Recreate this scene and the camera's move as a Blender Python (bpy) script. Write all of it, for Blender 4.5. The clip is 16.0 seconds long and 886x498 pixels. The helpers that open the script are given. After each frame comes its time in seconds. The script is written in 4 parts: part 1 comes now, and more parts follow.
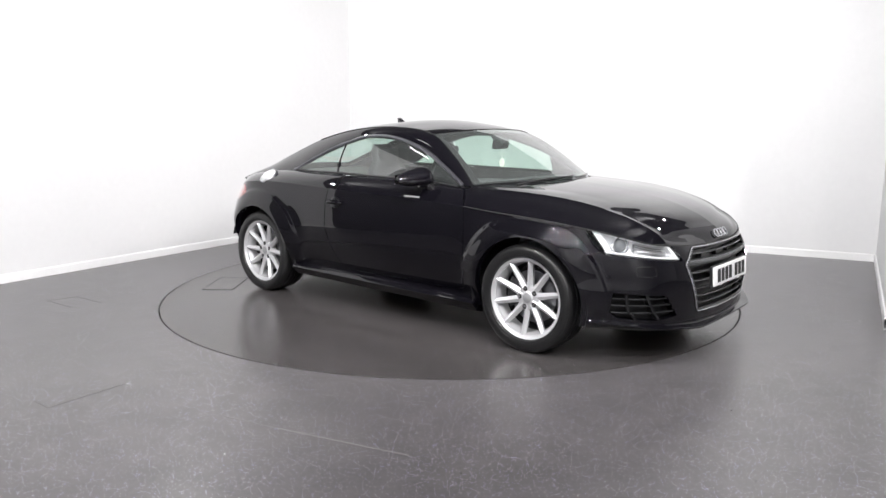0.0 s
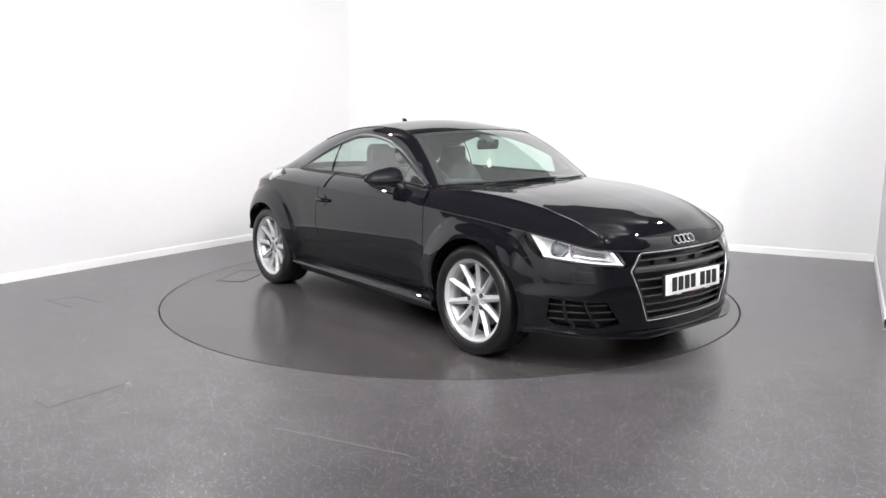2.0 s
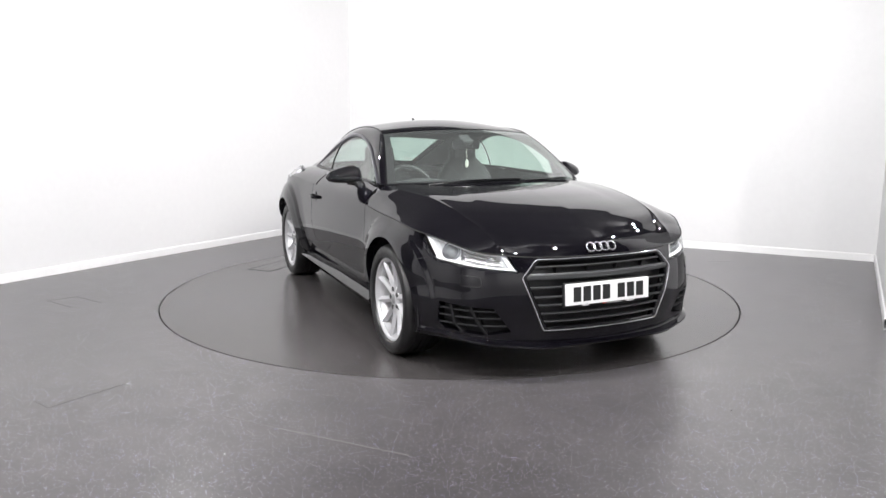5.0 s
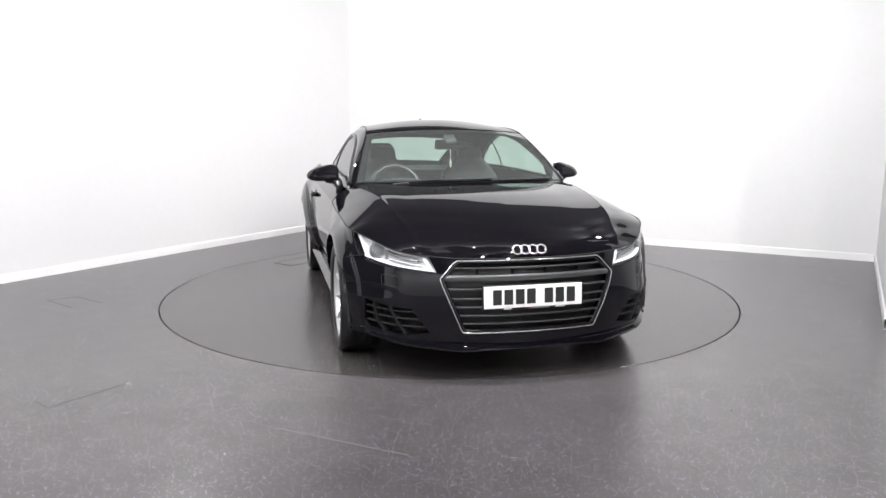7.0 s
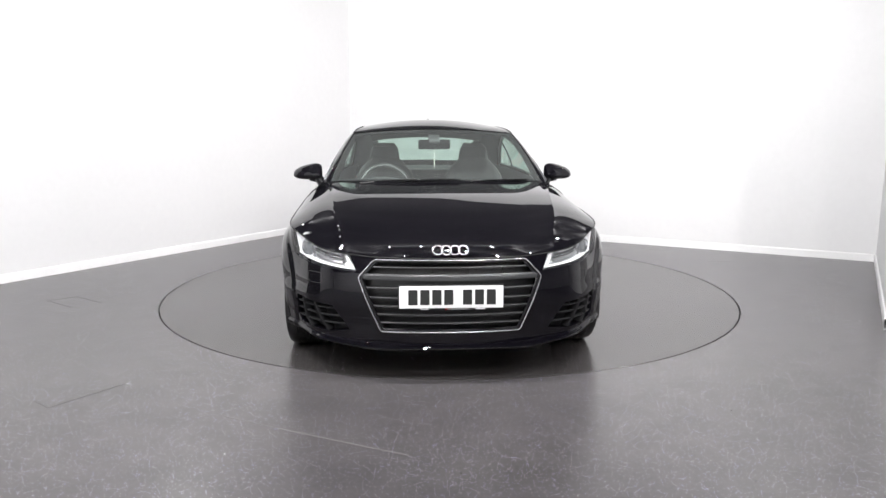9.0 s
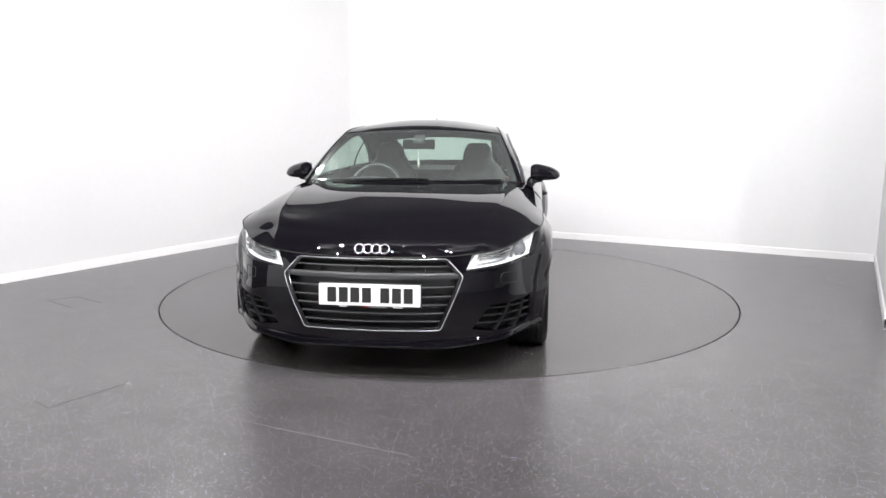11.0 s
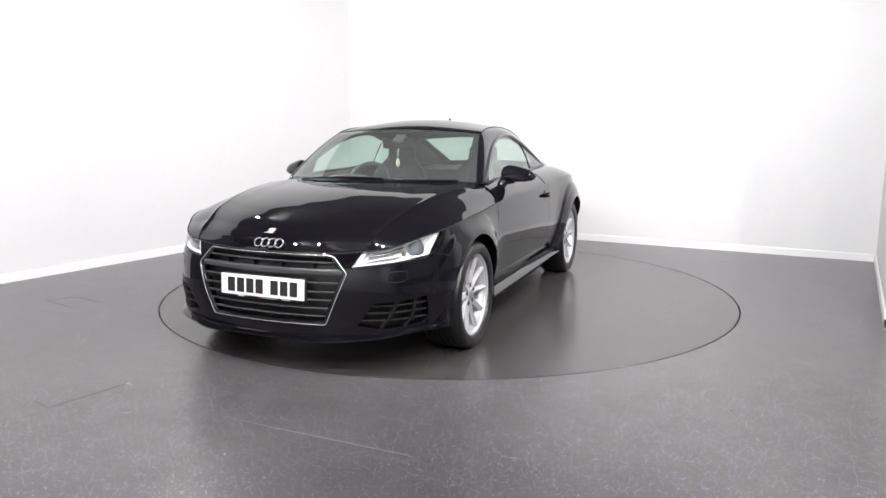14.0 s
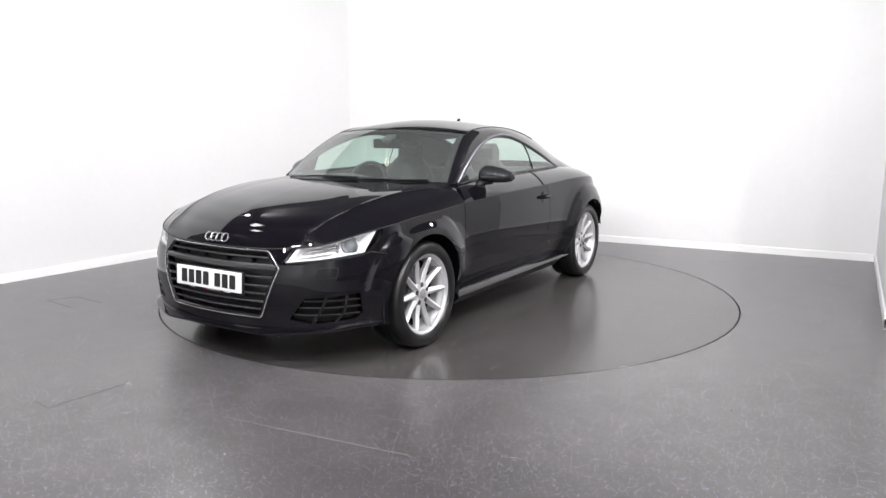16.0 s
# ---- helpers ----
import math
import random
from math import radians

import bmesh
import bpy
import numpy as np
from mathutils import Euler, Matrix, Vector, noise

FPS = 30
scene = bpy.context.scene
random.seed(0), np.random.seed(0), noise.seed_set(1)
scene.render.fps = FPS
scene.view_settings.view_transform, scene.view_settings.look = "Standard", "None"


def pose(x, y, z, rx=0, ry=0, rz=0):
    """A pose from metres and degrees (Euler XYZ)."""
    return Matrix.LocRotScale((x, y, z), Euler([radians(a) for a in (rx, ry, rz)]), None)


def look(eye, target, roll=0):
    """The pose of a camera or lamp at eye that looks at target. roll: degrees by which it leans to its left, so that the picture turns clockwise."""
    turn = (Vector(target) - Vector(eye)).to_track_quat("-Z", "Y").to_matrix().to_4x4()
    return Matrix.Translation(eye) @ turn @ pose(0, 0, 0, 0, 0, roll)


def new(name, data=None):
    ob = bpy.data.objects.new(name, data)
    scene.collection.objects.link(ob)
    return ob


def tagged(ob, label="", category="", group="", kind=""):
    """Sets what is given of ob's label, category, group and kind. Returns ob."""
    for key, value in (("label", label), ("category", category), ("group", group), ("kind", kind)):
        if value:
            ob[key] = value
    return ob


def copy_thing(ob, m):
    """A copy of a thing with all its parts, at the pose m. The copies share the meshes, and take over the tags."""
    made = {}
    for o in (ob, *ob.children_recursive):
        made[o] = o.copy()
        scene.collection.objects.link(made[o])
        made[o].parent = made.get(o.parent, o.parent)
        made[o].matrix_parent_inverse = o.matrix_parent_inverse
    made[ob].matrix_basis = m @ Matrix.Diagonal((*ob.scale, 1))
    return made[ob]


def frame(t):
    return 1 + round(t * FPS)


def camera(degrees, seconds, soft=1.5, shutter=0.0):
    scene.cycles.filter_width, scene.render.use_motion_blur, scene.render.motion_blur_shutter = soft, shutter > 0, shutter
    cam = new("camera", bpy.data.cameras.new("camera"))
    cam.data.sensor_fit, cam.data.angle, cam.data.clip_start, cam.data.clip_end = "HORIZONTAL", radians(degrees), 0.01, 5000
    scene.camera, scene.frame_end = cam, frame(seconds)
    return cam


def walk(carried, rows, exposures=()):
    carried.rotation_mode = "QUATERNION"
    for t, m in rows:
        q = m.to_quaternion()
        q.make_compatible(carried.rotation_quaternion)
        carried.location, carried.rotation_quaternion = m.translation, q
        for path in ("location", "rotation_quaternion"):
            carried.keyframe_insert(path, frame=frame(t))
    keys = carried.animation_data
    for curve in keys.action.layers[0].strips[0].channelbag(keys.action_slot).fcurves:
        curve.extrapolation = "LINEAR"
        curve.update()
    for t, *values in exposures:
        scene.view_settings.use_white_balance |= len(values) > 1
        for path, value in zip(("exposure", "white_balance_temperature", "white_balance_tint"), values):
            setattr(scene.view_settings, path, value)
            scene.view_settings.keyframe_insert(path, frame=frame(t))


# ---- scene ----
# ---- camera ----
EYE = (0.0, -5.905, 1.314)
PITCH, YAW, ROLL = 9.563, -0.461, 0.152
cam = camera(61.59, 16.0)
aim = (EYE[0] + math.sin(radians(YAW)) * math.cos(radians(PITCH)),
       EYE[1] + math.cos(radians(YAW)) * math.cos(radians(PITCH)),
       EYE[2] - math.sin(radians(PITCH)))
walk(cam, [(0.0, look(EYE, aim, ROLL)), (16.0, look(EYE, aim, ROLL))])
scene.view_settings.exposure = 0.0

# ---- light ----
world = bpy.data.worlds.new("world")
world.use_nodes = True
world.node_tree.nodes["Background"].inputs[0].default_value = (0.8, 0.85, 1.0, 1)
world.node_tree.nodes["Background"].inputs[1].default_value = 0.02
scene.world = world
CEILING = 3.3
LAMP_WATTS = 35.5
# spotlights on tracks under the ceiling: place, and the point at which each is aimed
LAMPS = [((-2.6, -3.0), (3.4, -1.5, 2.2)), ((-1.85, -3.0), (2.7, -0.9, 1.5)), ((-1.1, -3.0), (4.2, 2.4, 2.1)), ((-0.35, -3.0), (-0.9, 3.7, 2.2)),
         ((0.4, -3.0), (-0.2, 4.0, 2.2)), ((1.15, -3.0), (-0.7, 3.2, 2.2)), ((1.9, -3.0), (0.7, 2.6, 2.2)),
         ((-3.2, -4.6), (-4.5, -3.0, 1.2)), ((-2.37, -4.6), (-4.5, -0.8, 1.8)), ((-1.54, -4.6), (-4.4, -0.1, 1.2)), ((-0.71, -4.6), (-4.5, -3.0, 2.2)),
         ((0.11, -4.6), (-4.5, 2.6, 2.2)), ((0.94, -4.6), (1.9, 4.0, 0.0)), ((1.77, -4.6), (1.6, 1.9, 2.1)), ((2.6, -4.6), (3.4, 1.6, 0.0)),
         # unseen lamps near the side walls, added to even out the wall light
         ((-2.75, 1.0), (3.6, 1.6, 0.9)), ((2.7, -0.6), (-3.7, 0.6, 1.0)), ((3.2, 0.7), (-4.4, 1.6, 1.0)), ((-3.4, -1.4), (-4.5, -2.7, 2.2)),
         ((-2.6, -6.2), (-4.5, -2.8, 0.1)), ((0.0, -6.2), (0.1, -3.0, 0.7)), ((2.6, -6.2), (2.6, 1.2, 0.0)),
         # unseen lamps behind the camera, added to brighten the walls the bumper reflects
         ((-4.4, -5.2), (-7.4, -6.4, 1.2)), ((-1.5, -7.2), (-2.5, -9.0, 1.2)), ((-4.6, -7.2), (-5.2, -9.0, 1.2)), ((2.0, -7.2), (2.0, -9.0, 1.2))]


def ceiling_lamps():
    """One lamp just before the face of each spotlight."""
    for (x, y), target in LAMPS:
        data = bpy.data.lights.new("spotlight_lamp", "AREA")
        # the added rear lamps are run stronger than the others
        data.shape, data.size, data.energy = "DISK", 0.06, LAMP_WATTS * (1.7 if target[1] < -5 else 1.0)
        data.color, data.spread = (1.0, 0.985, 0.99), radians(160)
        ob = new("spotlight_lamp", data)
        m = look((x, y, CEILING - 0.16), target)
        ob.matrix_world = m @ Matrix.Translation((0, 0, -0.075))


ceiling_lamps()
# ---- materials ----
def link(tree, a, b):
    tree.links.new(a, b)


def mat(name, colour, rough=0.5, metal=0.0, vary=0.0, scale=20.0, bump=0.0, bump_scale=200.0, coat=0.0,
        rough_vary=0.0, spec=0.5, coat_rough=0.03):
    """A principled material with colour and roughness varied at two scales, and a fine relief."""
    m = bpy.data.materials.new(name)
    m.use_nodes = True
    t = m.node_tree
    n = t.nodes
    b = n["Principled BSDF"]
    b.inputs["Roughness"].default_value = rough
    b.inputs["Metallic"].default_value = metal
    b.inputs["Coat Weight"].default_value = coat
    b.inputs["Coat Roughness"].default_value = coat_rough
    b.inputs["Specular IOR Level"].default_value = spec
    b.inputs["Base Color"].default_value = (*colour, 1)
    if vary or bump or rough_vary:
        co = n.new("ShaderNodeTexCoord")
    if vary or rough_vary:
        big = n.new("ShaderNodeTexNoise")
        big.inputs["Scale"].default_value = scale
        big.inputs["Detail"].default_value = 6
        small = n.new("ShaderNodeTexNoise")
        small.inputs["Scale"].default_value = scale * 9
        small.inputs["Detail"].default_value = 3
        for k in (big, small):
            link(t, co.outputs["Object"], k.inputs["Vector"])
        mean = n.new("ShaderNodeMath")
        mean.operation = "ADD"
        link(t, big.outputs["Fac"], mean.inputs[0])
        link(t, small.outputs["Fac"], mean.inputs[1])
        if vary:
            r = n.new("ShaderNodeMapRange")
            r.inputs["From Min"].default_value, r.inputs["From Max"].default_value = 0.6, 1.4
            r.inputs["To Min"].default_value, r.inputs["To Max"].default_value = 1 - vary, 1 + vary
            link(t, mean.outputs[0], r.inputs["Value"])
            mul = n.new("ShaderNodeMix")
            mul.data_type, mul.blend_type = "RGBA", "MULTIPLY"
            mul.inputs[0].default_value = 1.0
            mul.inputs[6].default_value = (*colour, 1)
            link(t, r.outputs[0], mul.inputs[7])
            link(t, mul.outputs[2], b.inputs["Base Color"])
        if rough_vary:
            r = n.new("ShaderNodeMapRange")
            r.inputs["From Min"].default_value, r.inputs["From Max"].default_value = 0.6, 1.4
            r.inputs["To Min"].default_value = max(0.0, rough - rough_vary)
            r.inputs["To Max"].default_value = rough + rough_vary
            link(t, mean.outputs[0], r.inputs["Value"])
            link(t, r.outputs[0], b.inputs["Roughness"])
    if bump:
        fine = n.new("ShaderNodeTexNoise")
        fine.inputs["Scale"].default_value = bump_scale
        fine.inputs["Detail"].default_value = 4
        link(t, co.outputs["Object"], fine.inputs["Vector"])
        bm_ = n.new("ShaderNodeBump")
        bm_.inputs["Strength"].default_value = bump
        bm_.inputs["Distance"].default_value = 0.002
        link(t, fine.outputs["Fac"], bm_.inputs["Height"])
        link(t, bm_.outputs[0], b.inputs["Normal"])
    return m


def glow(name, colour, strength):
    m = bpy.data.materials.new(name)
    m.use_nodes = True
    b = m.node_tree.nodes["Principled BSDF"]
    b.inputs["Base Color"].default_value = (0.8, 0.8, 0.8, 1)
    b.inputs["Emission Color"].default_value = (*colour, 1)
    b.inputs["Emission Strength"].default_value = strength
    return m


def glass(name, tint, base=0.13, veil=0.0):
    """Thin tinted pane: clear through, a pale veil imitating reflected haze, and a sharp reflection that grows at
    grazing angles.
    """
    m = bpy.data.materials.new(name)
    m.use_nodes = True
    t = m.node_tree
    n = t.nodes
    n.remove(n["Principled BSDF"])
    clear = n.new("ShaderNodeBsdfTransparent")
    clear.inputs[0].default_value = (*tint, 1)
    gloss = n.new("ShaderNodeBsdfGlossy")
    gloss.inputs["Roughness"].default_value = 0.01
    face = n.new("ShaderNodeLayerWeight")
    face.inputs[0].default_value = 0.5
    power = n.new("ShaderNodeMath")
    power.operation = "POWER"
    power.inputs[1].default_value = 5.0
    link(t, face.outputs["Facing"], power.inputs[0])
    fre = n.new("ShaderNodeMath")
    fre.operation = "MULTIPLY_ADD"
    fre.inputs[1].default_value = 1 - base
    fre.inputs[2].default_value = base
    link(t, power.outputs[0], fre.inputs[0])
    mix = n.new("ShaderNodeMixShader")
    link(t, fre.outputs[0], mix.inputs[0])
    # pale diffuse layer stands in for the veil of reflected light
    film = n.new("ShaderNodeBsdfDiffuse")
    film.inputs[0].default_value = (0.75, 0.80, 0.78, 1)
    veiled = n.new("ShaderNodeMixShader")
    veiled.inputs[0].default_value = veil
    link(t, clear.outputs[0], veiled.inputs[1])
    link(t, film.outputs[0], veiled.inputs[2])
    link(t, veiled.outputs[0], mix.inputs[1])
    link(t, gloss.outputs[0], mix.inputs[2])
    link(t, mix.outputs[0], n["Material Output"].inputs[0])
    return m


def floor_material(name, base, rough, share=0.5):
    """Dark grey safety vinyl: mottled, scuffed, with pale and coloured quartz flecks."""
    m = mat(name, base, rough, vary=0.27, scale=6)
    t = m.node_tree
    n = t.nodes
    b = n["Principled BSDF"]
    old = b.inputs["Base Color"].links[0].from_socket
    co = n.new("ShaderNodeTexCoord")
    # long faint smears left by tyres and mops
    turn = n.new("ShaderNodeMapping")
    turn.inputs["Rotation"].default_value = (0, 0, 0.35)
    turn.inputs["Scale"].default_value = (0.7, 1.5, 1)
    link(t, co.outputs["Object"], turn.inputs["Vector"])
    smear = n.new("ShaderNodeTexNoise")
    smear.inputs["Scale"].default_value, smear.inputs["Detail"].default_value = 1.6, 2
    link(t, turn.outputs[0], smear.inputs["Vector"])
    span = n.new("ShaderNodeMapRange")
    span.inputs["From Min"].default_value, span.inputs["From Max"].default_value = 0.0, 1.0
    span.inputs["To Min"].default_value, span.inputs["To Max"].default_value = rough - 0.02, rough + 0.025
    link(t, smear.outputs["Fac"], span.inputs["Value"])
    link(t, span.outputs[0], b.inputs["Roughness"])
    tone = n.new("ShaderNodeMapRange")
    tone.inputs["From Min"].default_value, tone.inputs["From Max"].default_value = 0.0, 1.0
    tone.inputs["To Min"].default_value, tone.inputs["To Max"].default_value = 0.82, 1.18
    link(t, smear.outputs["Fac"], tone.inputs["Value"])
    shade = n.new("ShaderNodeMix")
    shade.data_type, shade.blend_type = "RGBA", "MULTIPLY"
    shade.inputs[0].default_value = 1.0
    link(t, old, shade.inputs[6])
    link(t, tone.outputs[0], shade.inputs[7])
    old = shade.outputs[2]
    cells = n.new("ShaderNodeTexVoronoi")
    cells.inputs["Scale"].default_value = 165
    link(t, co.outputs["Object"], cells.inputs["Vector"])
    near = n.new("ShaderNodeMath")
    near.operation = "LESS_THAN"
    near.inputs[1].default_value = 0.23
    link(t, cells.outputs["Distance"], near.inputs[0])
    split = n.new("ShaderNodeSeparateColor")
    link(t, cells.outputs["Color"], split.inputs[0])
    some = n.new("ShaderNodeMath")
    some.operation = "GREATER_THAN"
    some.inputs[1].default_value = 1 - share
    link(t, split.outputs[0], some.inputs[0])
    both = n.new("ShaderNodeMath")
    both.operation = "MULTIPLY"
    link(t, near.outputs[0], both.inputs[0])
    link(t, some.outputs[0], both.inputs[1])
    ramp = n.new("ShaderNodeValToRGB")
    e = ramp.color_ramp.elements
    e[0].color, e[1].color = (0.50, 0.50, 0.95, 1), (1.0, 0.97, 0.96, 1)
    link(t, split.outputs[1], ramp.inputs[0])
    mix = n.new("ShaderNodeMix")
    mix.data_type = "RGBA"
    link(t, both.outputs[0], mix.inputs[0])
    link(t, old, mix.inputs[6])
    link(t, ramp.outputs[0], mix.inputs[7])
    link(t, mix.outputs[2], b.inputs["Base Color"])
    return m


WALL = mat("white_wall_paint", (0.69, 0.69, 0.693), 0.55, vary=0.02, scale=2, bump=0.05, bump_scale=350)
# unseen walls behind the camera, lightened to brighten reflections in the bumper
GREY_WALL = mat("grey_wall_paint", (0.75, 0.75, 0.76), 0.6, vary=0.05, scale=3, bump=0.1)
# near-black colour stands in for the shade of an unseen dark entrance
DARK_ENTRANCE = mat("dark_entrance", (0.035, 0.035, 0.037), 0.6, vary=0.1, scale=3, bump=0.1)
SKIRT = mat("white_gloss_paint", (0.8, 0.8, 0.8), 0.3, vary=0.03, scale=6)
CEIL = mat("dark_ceiling_paint", (0.12, 0.12, 0.122), 0.8, vary=0.1, scale=4, bump=0.1)
FLOOR = floor_material("dark_grey_vinyl", (0.093, 0.0868, 0.0885), 0.29, 0.29)
DISC = floor_material("turntable_vinyl", (0.058, 0.0535, 0.0535), 0.24, 0.03)
GAP = mat("black_joint", (0.01, 0.01, 0.01), 0.7)
MARK = mat("vinyl_patch_edge", (0.070, 0.066, 0.066), 0.36, vary=0.2)
SCUFF = mat("pale_scuff", (0.3, 0.3, 0.3), 0.5, vary=0.3, scale=30)
LAMP_RING = mat("white_lamp_ring", (0.8, 0.8, 0.8), 0.4)
LAMP_GLOW = glow("lamp_diffuser", (1, 0.98, 0.95), 25.0)
PAINT = mat("black_car_paint", (0.0034, 0.0031, 0.0047), 0.5, coat=1.0, coat_rough=0.006, spec=0.0)
BLACK_PLASTIC = mat("black_plastic", (0.012, 0.012, 0.013), 0.42, vary=0.1, scale=30, bump=0.1)
GLOSS_BLACK = mat("gloss_black_plastic", (0.006, 0.006, 0.007), 0.12)
GRILLE_BLACK = mat("grille_black", (0.014, 0.014, 0.015), 0.28)
RUBBER = mat("tyre_rubber", (0.006, 0.006, 0.0065), 0.36, vary=0.2, scale=25, rough_vary=0.1, bump=0.15)
ALLOY = mat("silver_alloy", (0.60, 0.60, 0.615), 0.38, metal=0.55, vary=0.04, scale=20)
DARK_ALLOY = mat("dark_barrel", (0.035, 0.035, 0.037), 0.45, metal=0.6, vary=0.2, scale=20)
STEEL = mat("brake_steel", (0.22, 0.22, 0.23), 0.35, metal=1.0, vary=0.1, scale=30)
CHROME = mat("chrome", (0.85, 0.85, 0.87), 0.06, metal=1.0)
BRIGHT = mat("bright_metal_trim", (0.66, 0.66, 0.69), 0.16, metal=0.85)
SATIN = mat("satin_aluminium", (0.66, 0.66, 0.68), 0.35, metal=1.0, vary=0.04, scale=20)
TINT = glass("green_tinted_glass", (0.80, 0.945, 0.88), 0.18, 0.045)
SIDE_TINT = glass("side_glass", (0.76, 0.90, 0.83), 0.16, 0.03)
LENS = glass("headlight_lens", (0.95, 0.96, 0.97), 0.045)
WHITE_PLASTIC = mat("white_plastic", (0.8, 0.8, 0.82), 0.25)
RED_LENS = mat("red_tail_lens", (0.5, 0.015, 0.012), 0.12, coat=1.0)
PLATE_WHITE = mat("plate_white", (0.82, 0.82, 0.82), 0.35, vary=0.02, scale=20)
TRIM_DARK = mat("dark_interior_plastic", (0.05, 0.051, 0.053), 0.6, vary=0.15, scale=30, bump=0.3, bump_scale=600)
LEATHER = mat("black_seat_leather", (0.018, 0.018, 0.020), 0.5, vary=0.2, scale=25, bump=0.3, bump_scale=500)
CARD = mat("cream_card", (0.75, 0.73, 0.66), 0.5, vary=0.08, scale=60)
FRAME_TRIM = mat("dark_satin_trim", (0.13, 0.13, 0.145), 0.28, metal=0.8, vary=0.05, scale=20)
INTAKE_BLACK = mat("intake_black", (0.010, 0.010, 0.011), 0.6, spec=0.25)
# ---- mesh helpers ----
def mesh_of(name, geo, material, smooth=35.0):
    me = bpy.data.meshes.new(name)
    verts, faces = geo
    me.from_pydata([tuple(map(float, v)) for v in verts], [], [tuple(map(int, f)) for f in faces])
    bm = bmesh.new()
    bm.from_mesh(me)
    bmesh.ops.remove_doubles(bm, verts=bm.verts, dist=1e-5)
    bmesh.ops.recalc_face_normals(bm, faces=bm.faces)
    bm.to_mesh(me)
    bm.free()
    if smooth:
        me.shade_smooth()
        me.set_sharp_from_angle(angle=radians(smooth))
    me.materials.append(material)
    return me


def part(name, geo, material, parent=None, label="", smooth=35.0):
    """One mesh object under a thing or a part."""
    ob = new(name, mesh_of(name, geo, material, smooth))
    if parent is not None:
        ob.parent = parent
    return tagged(ob, label)


def join(*geos):
    verts, faces = [], []
    for v, f in geos:
        o = len(verts)
        verts += [tuple(p) for p in v]
        faces += [tuple(i + o for i in q) for q in f]
    return verts, faces


def flip(geo):
    """The mirror image on the other side of the centreline."""
    return [(p[0], -p[1], p[2]) for p in geo[0]], [tuple(reversed(f)) for f in geo[1]]


def moved(geo, m):
    return [tuple(m @ Vector(p)) for p in geo[0]], geo[1]


def box(x0, x1, y0, y1, z0, z1, bevel=0.0):
    bm = bmesh.new()
    bmesh.ops.create_cube(bm, size=1.0)
    for v in bm.verts:
        v.co = Vector((x0 + (v.co.x + 0.5) * (x1 - x0), y0 + (v.co.y + 0.5) * (y1 - y0), z0 + (v.co.z + 0.5) * (z1 - z0)))
    if bevel:
        bmesh.ops.bevel(bm, geom=bm.edges[:], offset=bevel, segments=3, profile=0.6, affect="EDGES")
    bm.verts.index_update()
    out = [tuple(v.co) for v in bm.verts], [tuple(v.index for v in f.verts) for f in bm.faces]
    bm.free()
    return out


def prism(poly, z0, z1):
    n = len(poly)
    verts = [(x, y, z0) for x, y in poly] + [(x, y, z1) for x, y in poly]
    faces = [tuple(reversed(range(n))), tuple(range(n, 2 * n))]
    return verts, faces + [(i, (i + 1) % n, n + (i + 1) % n, n + i) for i in range(n)]


def lathe(profile, n=64, axis="y"):
    """Turn a list of (radius, height) round an axis."""
    verts, faces = [], []
    for r, h in profile:
        for k in range(n):
            a = 2 * math.pi * k / n
            c, s = r * math.cos(a), r * math.sin(a)
            verts.append({"y": (c, h, s), "z": (c, s, h), "x": (h, c, s)}[axis])
    m = len(profile)
    for i in range(m - 1):
        for k in range(n):
            j = (k + 1) % n
            faces.append((i * n + k, i * n + j, (i + 1) * n + j, (i + 1) * n + k))
    return verts, faces


def tube(path, radius, n=8, closed=False):
    """A round bar along a path."""
    pts = [Vector(p) for p in path]
    verts, faces = [], []
    m = len(pts)
    side = None
    for i, p in enumerate(pts):
        a = pts[(i - 1) % m] if closed or i else p
        b = pts[(i + 1) % m] if closed or i < m - 1 else p
        d = (b - a).normalized()
        if side is None:
            side = d.orthogonal().normalized()
        side = (side - d * side.dot(d)).normalized()
        up = d.cross(side)
        for k in range(n):
            w = 2 * math.pi * k / n
            verts.append(tuple(p + radius * (side * math.cos(w) + up * math.sin(w))))
    for i in range(m if closed else m - 1):
        for k in range(n):
            j, i2 = (k + 1) % n, (i + 1) % m
            faces.append((i * n + k, i * n + j, i2 * n + j, i2 * n + k))
    if not closed:
        faces += [tuple(reversed(range(n))), tuple(range((m - 1) * n, m * n))]
    return verts, faces


def grid(points):
    """Quads over a 2D array of points."""
    a = np.asarray(points, float)
    r, c = a.shape[:2]
    faces = [(i * c + j, i * c + j + 1, (i + 1) * c + j + 1, (i + 1) * c + j) for i in range(r - 1) for j in range(c - 1)]
    return [tuple(p) for p in a.reshape(-1, 3)], faces


# ---- room ----
R_DISC = 2.202
LEFT_A, CORNER, RIGHT = (-3.70, 0.07), (-1.30, 3.98), (4.15, 1.24)
LEFT_END, RIGHT_END = (-4.22, -0.777), (2.84, -1.21)
ROOM = [(-9.3, -9.05), (-5.9, -3.51), LEFT_END, CORNER, RIGHT, RIGHT_END, (8.2, -4.0), (8.2, -9.05)]
# the second stretch is an unseen dark sheet in place of the entrance
PAINTED = [GREY_WALL, DARK_ENTRANCE, WALL, WALL, WALL, GREY_WALL, GREY_WALL, GREY_WALL]


